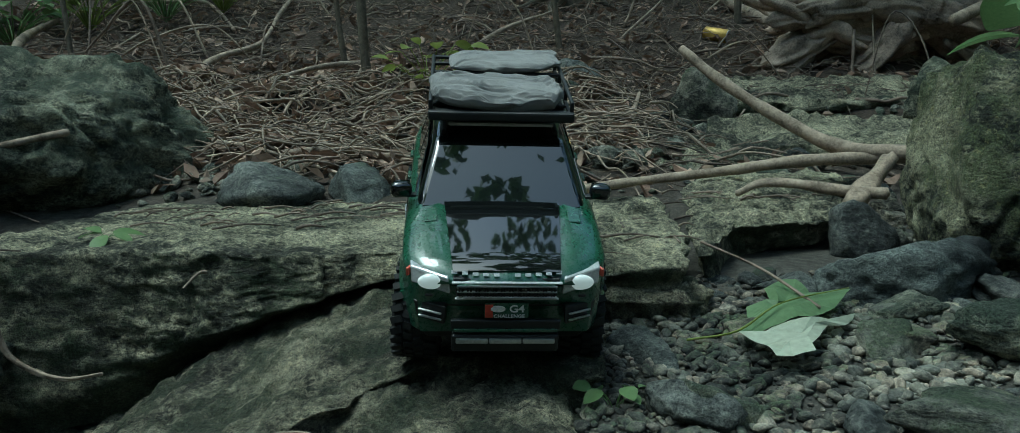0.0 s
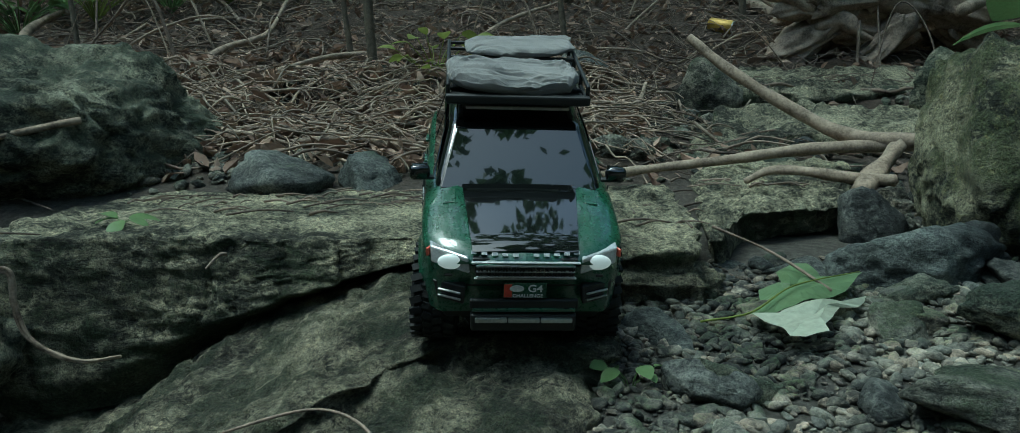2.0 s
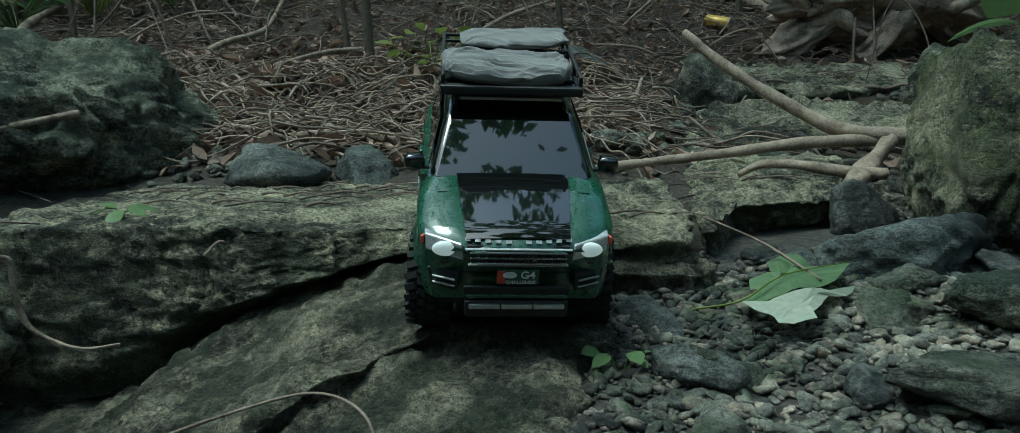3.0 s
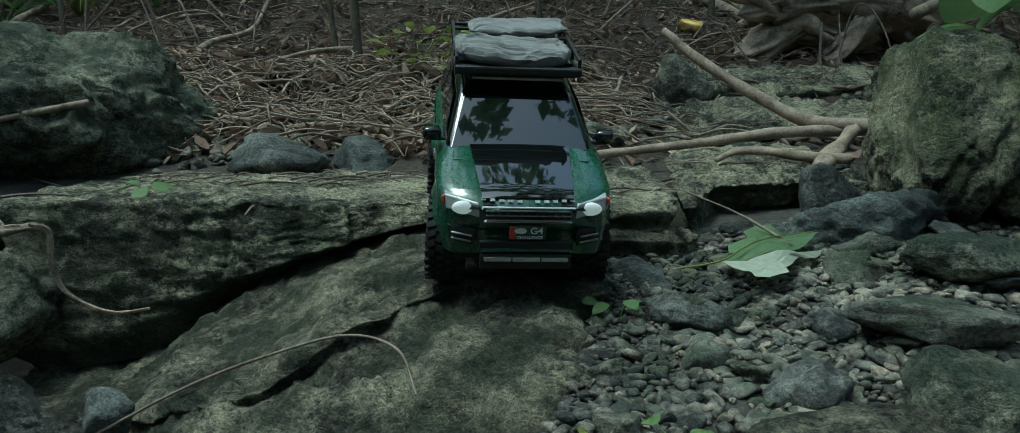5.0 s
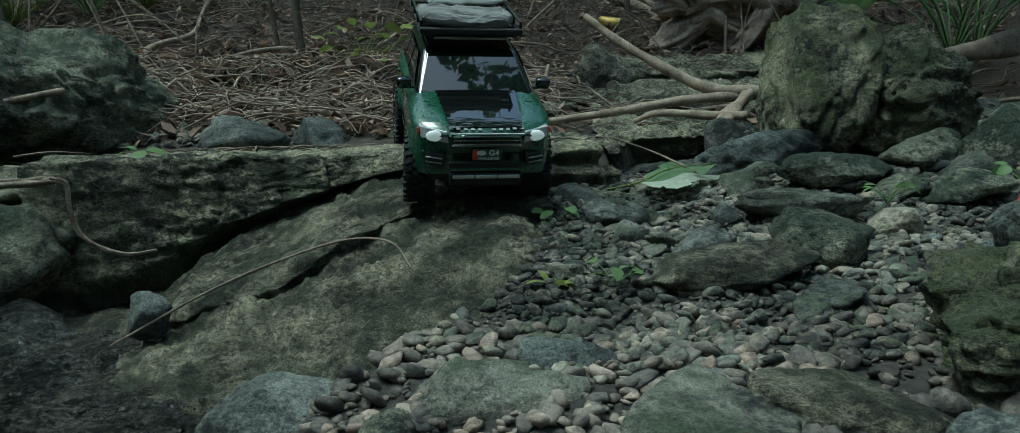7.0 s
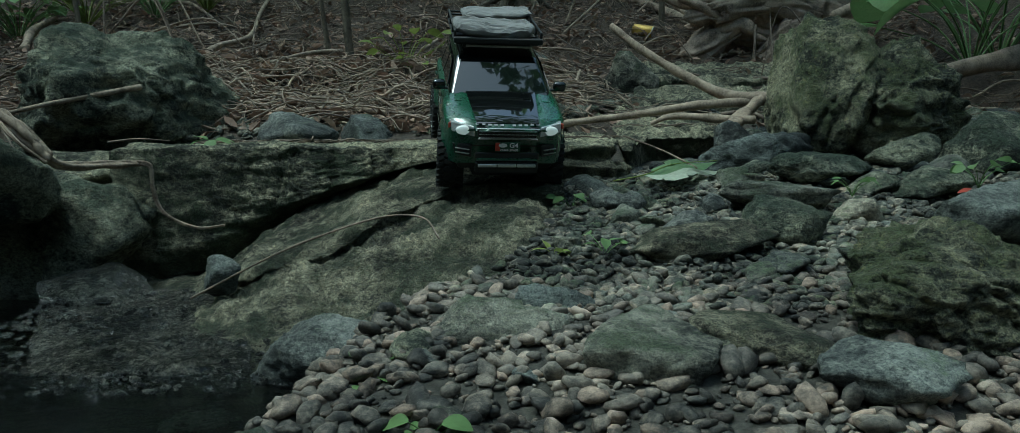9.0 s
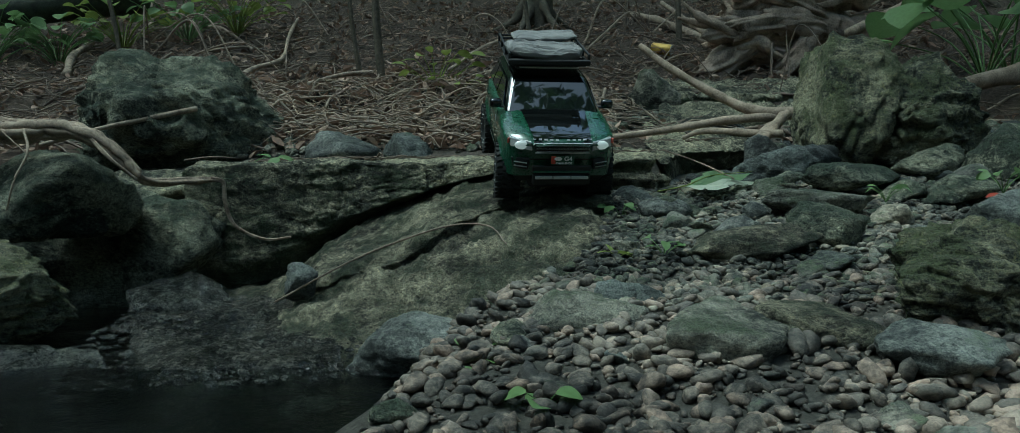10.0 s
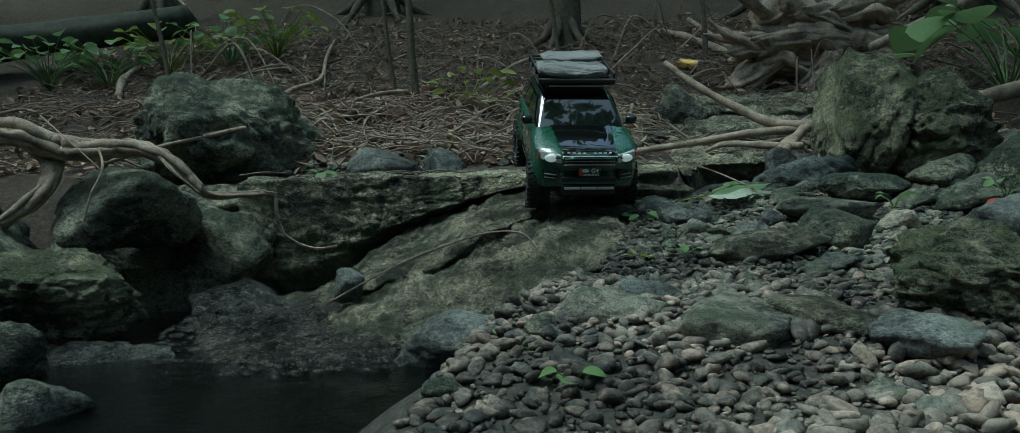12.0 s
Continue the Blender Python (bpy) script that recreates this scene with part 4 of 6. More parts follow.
# the larger bare sticks of the bank
for k, (pts, r0, r1) in enumerate([
        ([(-2.0, 3.28, 0.73), (-2.12, 3.62, 0.86), (-2.17, 3.97, 0.98)], 0.020, 0.014),
        ([(-1.13, 2.83, 0.62), (-1.14, 3.24, 0.74), (-1.06, 3.51, 0.82), (-1.13, 4.07, 1.02), (-1.17, 4.55, 1.20)], 0.016, 0.008),
        ([(-0.83, 2.88, 0.63), (-0.68, 3.05, 0.69), (-0.50, 3.20, 0.71)], 0.010, 0.014),
        ([(-1.0, 2.62, 0.56), (-0.83, 2.73, 0.60), (-0.52, 2.69, 0.58)], 0.009, 0.006),
        ([(-0.56, 2.03, 0.395), (-0.43, 2.05, 0.405), (-0.30, 2.02, 0.385)], 0.008, 0.010),
        ([(-2.07, 4.38, 1.11), (-1.66, 4.38, 1.13), (-1.49, 4.22, 1.06), (-1.29, 3.87, 0.92)], 0.014, 0.008),
        ([(0.13, 2.46, 0.52), (0.26, 2.40, 0.50), (0.35, 2.40, 0.50), (0.41, 2.60, 0.57)], 0.010, 0.006),
        ([(-0.22, 3.28, 0.73), (-0.04, 3.72, 0.90), (0.23, 4.14, 1.05)], 0.011, 0.007),
        ([(0.95, 4.7, 1.24), (1.08, 4.52, 1.18), (1.21, 4.22, 1.05), (1.27, 3.93, 0.94)], 0.022, 0.030),
        ([(1.15, 4.6, 1.30), (1.25, 4.14, 1.06), (1.30, 3.90, 0.95)], 0.014, 0.020),
        ([(-2.42, 5.26, 1.66), (-2.2, 4.9, 1.45), (-1.99, 4.35, 1.09)], 0.014, 0.018)]):
    stick("bare_branch", pts, r0, r1, M_WOOD, "pale bare branch lying on the leafy bank", 400 + k, sides=9, per=8, knot=0.25)

# loose sticks that can be told apart on the bank
rng = np.random.default_rng(5)
for k in range(70):
    x, y = rng.uniform(-2.3, 2.0), 1.95 + 2.3 * rng.random() ** 1.3
    L, a = rng.uniform(0.2, 0.75), rng.normal(0.0, 0.7)
    n = 5
    pts, px, py = [], x, y
    for i in range(n):
        lift = 0.012 + 0.035 * rng.random()
        pts.append((px, py, gh(px, py) + lift))
        a += rng.normal(0, 0.28)
        px, py = px + math.cos(a) * L / n, py + math.sin(a) * L / n
    r = rng.uniform(0.003, 0.009)
    s = stick("stick", pts, r, r * 0.5, M_WOOD if k % 2 else M_TWIG, "bare fallen stick lying among leaf litter", k + 100, sides=7)
    tagged(s, group="sticks on the bank")
# arching thin roots and vines
for k in range(26):
    x, y = rng.uniform(-1.6, 1.6), rng.uniform(2.6, 4.4)
    L, a = rng.uniform(0.3, 0.9), rng.uniform(0, math.pi)
    z0 = gh(x, y)
    e = (x + math.cos(a) * L, y + abs(math.sin(a)) * L * 0.5)
    pts = [(x, y, z0), (x + (e[0] - x) * 0.3, y + (e[1] - y) * 0.3, z0 + 0.10 + 0.25 * rng.random()), (x + (e[0] - x) * 0.7, y + (e[1] - y) * 0.7, z0 + 0.15 + 0.25 * rng.random()), (*e, gh(*e) + 0.01)]
    r = rng.uniform(0.003, 0.008)
    tagged(stick("bare_branch", pts, r, r * 0.4, M_TWIG if k % 3 else M_WOOD, "thin bare arching branch on the bank", k + 200, sides=6), group="branches on the bank")


# ---- litter ----
def leaf_shape(size, rng):
    """A dry, curled leaf of six points."""
    c = rng.uniform(-0.5, 0.5)
    v = np.array([(0, -1, 0.0), (0.42, -0.2, c), (0.30, 0.5, c * 0.8), (0, 1, 0.25 * rng.normal()), (-0.30, 0.5, c * 0.8), (-0.42, -0.2, c), (0, 0.1, 0)]) * size
    f = np.array([(0, 1, 6), (1, 2, 6), (2, 3, 6), (3, 4, 6), (4, 5, 6), (5, 0, 6)])
    return v, f


def turned(v, rng, tilt=0.6):
    e = Euler((rng.normal(0, tilt), rng.normal(0, tilt), rng.uniform(0, 6.28))).to_matrix()
    return v @ np.array(e).T


def scatter_leaves(count, xr, yr, size, seed, bias=1.0, wide=False):
    r = np.random.default_rng(seed)
    x, y = r.uniform(*xr, count), yr[0] + (yr[1] - yr[0]) * r.random(count) ** bias
    keep = (x < 0.35) | (y > 2.95) | (r.random(count) < 0.15)
    if wide:
        keep = ((x < -1.7) | (x > 2.0) | (y < -1.1)) & (ground_height(x, y) > 0.02)
    x, y = x[keep], y[keep]
    count = len(x)
    z = ground_height(x, y)
    out = []
    for k in range(count):
        v, f = leaf_shape(r.uniform(*size), r)
        out.append((turned(v, r) + (x[k], y[k], z[k] + 0.006 + 0.025 * r.random()), f))
    return joined(out)


thing("leaf_litter", mesh("leaf_litter", *scatter_leaves(9000, (-2.6, 2.9), (1.85, 5.2), (0.012, 0.034), 1, 1.2), smooth=False), M_LITTER,
      "brown dry leaves covering the bank", "leaves", kind="stuff")

thing("leaf_litter", mesh("leaf_litter", *scatter_leaves(1700, (-1.4, 0.35), (1.95, 3.3), (0.022, 0.05), 6, 1.0), smooth=False), M_LITTER,
      "larger dry brown leaves behind the ledge", "leaves", kind="stuff")

thing("leaf_litter", mesh("leaf_litter", *scatter_leaves(7000, (-5.5, 5.5), (-4.5, 2.2), (0.02, 0.05), 8, 1.0, True), smooth=False), M_LITTER,
      "dry brown leaves on the forest floor around the creek", "leaves", kind="stuff")


def scatter_twigs(count, xr, yr, length, radius, seed, bias=1.0, lift=0.03):
    r = np.random.default_rng(seed)
    out = []
    for k in range(count):
        x, y = r.uniform(*xr), yr[0] + (yr[1] - yr[0]) * r.random() ** bias
        if x > 0.3 and y < 2.95 and r.random() > 0.15:
            continue
        L, a = r.uniform(*length), r.normal(0.1, 0.9)
        p = np.array([(x + math.cos(a) * L * s + 0.12 * L * r.normal() * s, y + math.sin(a) * L * s * 0.8 + 0.12 * L * r.normal() * s) for s in (0, 0.35, 0.7, 1)])
        z = ground_height(p[:, 0], p[:, 1]) + 0.005 + lift * r.random(4)
        rr = r.uniform(*radius)
        out.append(tube_shape(np.column_stack([p, z]), rr, rr * 0.4, k, 5, 3, 0.1))
    return joined(out)


thing("twig_litter", mesh("twig_litter", *scatter_twigs(2600, (-2.5, 2.7), (1.85, 5.0), (0.08, 0.45), (0.0012, 0.0045), 3, 1.1, 0.05)), M_TWIG,
      "tangle of small dead twigs over the leaf litter", "twigs", kind="stuff")
thing("twig_litter", mesh("twig_litter", *scatter_twigs(700, (-1.2, 0.5), (1.98, 2.8), (0.08, 0.35), (0.0015, 0.005), 4, 1.0, 0.06)), M_WOOD,
      "pale dry twigs behind the ledge", "twigs", kind="stuff")
r = np.random.default_rng(9)
crumbs = []
for k in range(150):
    x = r.uniform(-0.75, 0.6)
    y = 1.78 - 0.3 * abs(r.normal()) if x < 0.3 else r.uniform(1.45, 1.78)
    z = 0.293 + 0.01 * max(0, x) + (0.03 if x > 0.3 else 0)
    L, a = r.uniform(0.02, 0.11), r.normal(0, 0.8)
    p = [(x, y, z), (x + math.cos(a) * L * 0.5, y + math.sin(a) * L * 0.5 + 0.005 * r.normal(), z + 0.006), (x + math.cos(a) * L, y + math.sin(a) * L, z + 0.002)]
    q = r.uniform(0.001, 0.003)
    crumbs.append(tube_shape(p, q, q * 0.5, k, 5, 3))
thing("twig_litter", mesh("twig_litter", *joined(crumbs)), M_TWIG, "scattered twig crumbs on the flat ledge", "twigs", kind="stuff")


# ---- plants ----
def blade(length, width, rng, lobes=0, bend=0.3):
    """A leaf with a folded midrib, its outline from tip to base."""
    n = 7
    v, f = [], []
    for i in range(n + 1):
        s = i / n
        w = width * math.sin(math.pi * min(1, s * 0.94 + 0.05)) ** 0.7 * (1 + lobes * 0.35 * math.sin(s * 19))
        z = -bend * length * s * s
        v += [(-w, length * s, z + 0.22 * w), (0, length * s, z), (w, length * s, z + 0.22 * w)]
    for i in range(n):
        a = i * 3
        f += [(a, a + 1, a + 4), (a, a + 4, a + 3), (a + 1, a + 2, a + 5), (a + 1, a + 5, a + 4)]
    return np.array(v), np.array(f)


def plant(name, at, leaves, length, width, height, mat, label, seed, spread=0.7, lobes=0.0):
    """A low plant: thin stems from one foot, each with a leaf; stems and leaves are its parts."""
    rng = np.random.default_rng(seed)
    root = thing(name, None, None, label, "plant")
    root.location = at
    for k in range(leaves):
        a = k * 2.4 + rng.uniform(-0.4, 0.4)
        h = height * rng.uniform(0.55, 1.0)
        out = spread * height * rng.uniform(0.4, 1.0)
        tip = np.array([math.cos(a) * out, math.sin(a) * out, h])
        sv, sf = tube_shape([(0, 0, 0), tip * (0.4, 0.4, 0.6), tip], max(0.0008, height * 0.012), max(0.0005, height * 0.007), k, 5, 4)
        thing("stem", mesh("stem", sv, sf), mat, parent=root)
        bv, bf = blade(length * rng.uniform(0.7, 1.1), width * rng.uniform(0.7, 1.1), rng, lobes)
        m = np.array((Euler((rng.normal(0.1, 0.3), rng.normal(0, 0.35), a - math.pi / 2 + rng.normal(0, 0.3))).to_matrix()))
        thing("leaf", mesh("leaf", bv @ m.T + tip, bf), mat, parent=root)
    return root


plant("broadleaf_plant", (1.90, 2.45, 0.55), 16, 0.22, 0.11, 0.36, M_GREEN, "broad-leaved green plant on the bank", 1, 1.1)
plant("broadleaf_plant", (2.25, 2.8, 0.60), 12, 0.20, 0.10, 0.50, M_GREEN, "broad-leaved green plant on the bank", 2, 0.9)
plant("seedling", (-0.27, 2.72, 0.55), 14, 0.065, 0.022, 0.20, M_YELLOW, "yellow-green seedling in the leaf litter", 3, 0.9)
plant("seedling", (-0.20, 2.62, 0.52), 7, 0.045, 0.016, 0.12, M_YELLOW, "yellow-green seedling in the leaf litter", 13, 0.9)
plant("seedling", (0.105, 0.79, 0.165), 7, 0.020, 0.010, 0.035, M_GREEN, "small green seedling between the stones", 4, 0.8)
plant("seedling", (-0.175, 0.165, 0.035), 8, 0.022, 0.011, 0.045, M_GREEN, "small green seedling by the pool", 5, 0.8)
plant("seedling", (-0.115, 0.04, 0.050), 6, 0.022, 0.012, 0.022, M_GREEN, "small green seedling among pebbles", 6, 1.2)
plant("seedling", (0.51, 0.62, 0.20), 7, 0.018, 0.009, 0.03, M_GREEN, "small green seedling among the stones", 7, 1.0)
plant("seedling", (0.71, 0.62, 0.21), 9, 0.022, 0.010, 0.045, M_GREEN, "small green seedling among the stones", 8, 1.0)
plant("yellow_leaf", (0.035, 0.47, 0.135), 5, 0.028, 0.008, 0.012, M_YELLOW, "fallen yellow-green leaf on the gravel", 9, 1.5)
plant("seedling", (0.10, 0.46, 0.135), 6, 0.020, 0.009, 0.03, M_GREEN, "small green seedling on the gravel", 10, 0.9)
plant("green_leaf", (-0.60, 1.20, 0.288), 5, 0.045, 0.012, 0.012, M_GREEN, "torn green leaf lying on the ledge", 11, 1.5)
for k, (x, y) in enumerate([(-2.25, 3.75), (-2.0, 3.95), (-1.7, 4.1), (-1.45, 4.2), (-2.5, 3.6)]):
    plant("shrub", (x, y, gh(x, y)), 34, 0.075, 0.036, 0.26, M_YELLOW if k % 2 else M_GREEN, "low green undergrowth on the bank", 20 + k, 1.2)
M_RED = leaf_material("red_leaf", [(0.35, 0.06, 0.03), (0.30, 0.05, 0.03)], 0.5, 0.2)
plant("red_leaf", (0.63, 0.50, 0.205), 4, 0.028, 0.008, 0.01, M_RED, "fallen red leaf on a stone", 12, 1.2)

# the large torn leaf on the gravel: a green blade and a pale, turned one
big_leaf = thing("torn_leaf", None, None, "large torn maple leaf lying on the gravel", "leaf")
M_BIGLEAF = leaf_material("big_leaf_green", [(0.15, 0.23, 0.11), (0.16, 0.24, 0.12)], 0.5, 0.3)
M_PALELEAF = leaf_material("big_leaf_pale", [(0.46, 0.50, 0.40), (0.46, 0.50, 0.40)], 0.6, 0.3)


def torn_blade(outline, tilt, mat, label):
    bm = bmesh.new()
    pts = []
    for i in range(len(outline)):
        a, b = Vector(outline[i]), Vector(outline[(i + 1) % len(outline)])
        for s in (0.0, 0.33, 0.66):
            p = a.lerp(b, s)
            pts.append((p.x + 0.003 * math.sin(i * 9 + s * 21), p.y + 0.003 * math.cos(i * 7 + s * 23)))
    cx, cy = sum(p[0] for p in pts) / len(pts), sum(p[1] for p in pts) / len(pts)
    z = lambda x, y: 0.226 + tilt * (y - 0.93) + 0.004 * math.sin(x * 60) + 0.003 * math.cos(y * 75)
    ring = [bm.verts.new((x, y, z(x, y))) for x, y in pts]
    mid = [bm.verts.new(((x + cx) / 2, (y + cy) / 2, z((x + cx) / 2, (y + cy) / 2) + 0.005)) for x, y in pts]
    c = bm.verts.new((cx, cy, z(cx, cy)))
    n = len(pts)
    for i in range(n):
        j = (i + 1) % n
        bm.faces.new((ring[i], ring[j], mid[j], mid[i]))
        bm.faces.new((mid[i], mid[j], c))
    me = bpy.data.meshes.new("blade")
    bm.to_mesh(me)
    bm.free()
    return thing("blade", me, mat, label, parent=big_leaf)


torn_blade([(0.256, 0.90), (0.285, 0.955), (0.295, 0.99), (0.315, 0.975), (0.335, 1.05), (0.385, 1.09), (0.395, 1.05), (0.445, 1.045), (0.40, 0.985), (0.345, 0.945), (0.30, 0.92)], 0.16, M_BIGLEAF, "green upper side")
torn_blade([(0.258, 0.897), (0.30, 0.915), (0.345, 0.94), (0.42, 0.98), (0.395, 0.935), (0.35, 0.90), (0.325, 0.85), (0.318, 0.825), (0.275, 0.82), (0.282, 0.865)], 0.05, M_PALELEAF, "pale underside")
sv, sf = tube_shape([(0.20, 0.90, 0.215), (0.258, 0.90, 0.226), (0.33, 0.97, 0.243), (0.44, 1.04, 0.248)], 0.0016, 0.0007, 1, 5, 6)
thing("stalk", mesh("stalk", sv, sf), M_YELLOW, parent=big_leaf)

# a discarded yellow can
can_m, cn, cl, cb = material("yellow_can_paint", 0.35, 0.3)
cg = cn.new("ShaderNodeNewGeometry")
cl.new(ramp_node(cn, cl, noise_node(cn, cl, cg.outputs["Position"], 60), [(0.35, (0.42, 0.27, 0.05)), (0.6, (0.62, 0.43, 0.09))]), cb.inputs["Base Color"])
can_e, _, _, eb = material("can_end_metal", 0.4, 0.9)
eb.inputs["Base Color"].default_value = (0.55, 0.55, 0.52, 1)
can = thing("drink_can", None, None, "dented yellow can lying among leaves", "can")


def lathe(profile, sides, axis_x=True):
    v, f = [], []
    for h, r in profile:
        for k in range(sides):
            a = 2 * math.pi * k / sides
            v.append((h, r * math.cos(a), r * math.sin(a)) if axis_x else (r * math.cos(a), r * math.sin(a), h))
    for i in range(len(profile) - 1):
        for k in range(sides):
            k2 = (k + 1) % sides
            f.append((i * sides + k, i * sides + k2, (i + 1) * sides + k2, (i + 1) * sides + k))
    return np.array(v), np.array(f)


thing("body", mesh("can_body", *lathe([(-0.06, 0.0), (-0.06, 0.026), (-0.055, 0.031), (0.045, 0.031), (0.052, 0.028)], 20)), can_m, parent=can)
thing("end", mesh("can_end", *lathe([(0.05, 0.0), (0.052, 0.0285), (0.056, 0.0285), (0.056, 0.024), (0.053, 0.022), (0.053, 0.0)], 20)), can_e, parent=can)
can.matrix_basis = pose(0.93, 3.72, gh(0.93, 3.72) + 0.035, 0, 12, -35)


# ---- the model car ----
S = 0.9
M_PAINT, pn, pl, pb = material("green_car_paint", 0.28, 0.0)
pb.inputs["Coat Weight"].default_value, pb.inputs["Coat Roughness"].default_value = 1.0, 0.04
pg = pn.new("ShaderNodeNewGeometry")
pl.new(ramp_node(pn, pl, noise_node(pn, pl, pg.outputs["Position"], 40, 6, 0.7), [(0.3, (0.014, 0.060, 0.030)), (0.7, (0.022, 0.085, 0.044))]), pb.inputs["Base Color"])
dust = ramp_node(pn, pl, noise_node(pn, pl, pg.outputs["Position"], 260, 6, 0.75), [(0.35, (0.22, 0.22, 0.22)), (0.75, (0.42, 0.42, 0.42))])
pl.new(dust, pb.inputs["Roughness"])


def plain(name, col, rough, metal=0.0, bump=0.0, scale=300, coat=0.0):
    m, n, l, b = material(name, rough, metal)
    g = n.new("ShaderNodeNewGeometry")
    f = noise_node(n, l, g.outputs["Position"], scale, 5, 0.7)
    l.new(ramp_node(n, l, f, [(0.3, [c * 0.75 for c in col]), (0.7, [min(1, c * 1.2) for c in col])]), b.inputs["Base Color"])
    b.inputs["Coat Weight"].default_value = coat
    if bump:
        bump_node(n, l, b, f, bump, 0.001)
    return m


M_GLOSSBLACK = plain("gloss_black_paint", (0.006, 0.007, 0.007), 0.03, coat=1.0)
M_BLACK = plain("black_plastic", (0.012, 0.013, 0.013), 0.5)
M_RUBBER = plain("tyre_rubber", (0.016, 0.016, 0.015), 0.85, bump=0.4)
M_GLASS = plain("tinted_glass", (0.006, 0.008, 0.008), 0.0, coat=1.0)
M_CHROME = plain("satin_chrome", (0.55, 0.56, 0.55), 0.3, 0.9)
M_SILVER = plain("silver_letters", (0.42, 0.43, 0.42), 0.5, 0.3)
M_WHITE = plain("white_print", (0.72, 0.72, 0.70), 0.6)
M_REDPRINT = plain("red_print", (0.50, 0.06, 0.03), 0.55)
M_CANVAS = plain("grey_canvas", (0.22, 0.215, 0.205), 0.9, bump=0.5, scale=900)
M_STRIP = plain("pale_wood_strip", (0.42, 0.41, 0.37), 0.6)
M_LAMP, ln_, ll_, lb_ = material("lit_headlamp", 0.2)
lb_.inputs["Base Color"].default_value = (0.8, 0.8, 0.75, 1)
lb_.inputs["Emission Color"].default_value = (1.0, 0.95, 0.82, 1)
lb_.inputs["Emission Strength"].default_value = 0.85
M_BOWL, _, _, bowl_b = material("lit_reflector", 0.25)
bowl_b.inputs["Base Color"].default_value = (0.6, 0.6, 0.57, 1)
bowl_b.inputs["Emission Color"].default_value = (1.0, 0.95, 0.84, 1)
bowl_b.inputs["Emission Strength"].default_value = 0.2
M_LENS = plain("headlamp_lens", (0.50, 0.51, 0.49), 0.12, 0.2, coat=1.0)
M_AMBER = plain("amber_indicator", (0.55, 0.10, 0.06), 0.3)

car = thing("model_car", None, None, "dark green scale-model off-road car with lit headlamps", "toy car")
car.matrix_basis = pose(-0.0201, 0.9895, 0.2549, 21.5, 1.05, 4.12) @ Matrix.Diagonal((1.06, 1, 1, 1))


def cpart(name, v, f, mat, parent=None, label="", smooth=True):
    me = mesh(name, np.asarray(v, float) * S, f, smooth)
    return thing(name, me, mat, label, parent=parent or car)


def bm_part(name, bm, mat, parent=None, label="", smooth=False):
    for v in bm.verts:
        v.co *= S
    me = bpy.data.meshes.new(name)
    bm.to_mesh(me)
    bm.free()
    me.polygons.foreach_set("use_smooth", [smooth] * len(me.polygons))
    return thing(name, me, mat, label, parent=parent or car)


def box(size, at, turn=(0, 0, 0), bevel=0.0012, bm=None):
    bm = bm or bmesh.new()
    got = bmesh.ops.create_cube(bm, size=1.0, matrix=pose(*at, *turn) @ Matrix.Diagonal((*size, 1)))
    if bevel:
        edges = list({e for v in got["verts"] for e in v.link_edges})
        bmesh.ops.bevel(bm, geom=edges, offset=min(bevel, min(size) * 0.45), segments=2, affect='EDGES', profile=0.5)
    return bm


def hexa(c8, bevel=0.002, seg=2):
    """A body from eight corners: four below, four above."""
    bm = bmesh.new()
    v = [bm.verts.new(c) for c in c8]
    for q in ((0, 3, 2, 1), (4, 5, 6, 7), (0, 1, 5, 4), (1, 2, 6, 5), (2, 3, 7, 6), (3, 0, 4, 7)):
        bm.faces.new([v[i] for i in q])
    if bevel:
        bmesh.ops.bevel(bm, geom=list(bm.edges), offset=bevel, segments=seg, affect='EDGES', profile=0.5)
    return bm


AX_F, AX_R, WHEEL_R, ARCH = -0.130, 0.137, 0.058, 0.064


def top_line(y):
    return np.interp(y, [-0.222, -0.212, -0.195, -0.09, 0.0, 0.20, 0.222], [0.142, 0.151, 0.157, 0.173, 0.174, 0.175, 0.165])


def half_width(y, z):
    w = np.interp(y, [-0.222, -0.21, -0.18, -0.12, 0.15, 0.20, 0.222], [0.088, 0.099, 0.106, 0.108, 0.107, 0.103, 0.092])
    return w * (1 - 0.035 * np.clip((z - 0.11) / 0.06, 0, 1.2) ** 2 - 0.03 * np.clip((0.105 - z) / 0.03, 0, 1) ** 2)


def sill(y):
    z = np.interp(y, [-0.222, -0.20, 0.2, 0.222], [0.077, 0.073, 0.074, 0.085])
    for a in (AX_F, AX_R):
        d = ARCH ** 2 - (y - a) ** 2
        z = np.maximum(z, np.where(d > 0, WHEEL_R + np.sqrt(np.maximum(d, 0)), 0))
    return z


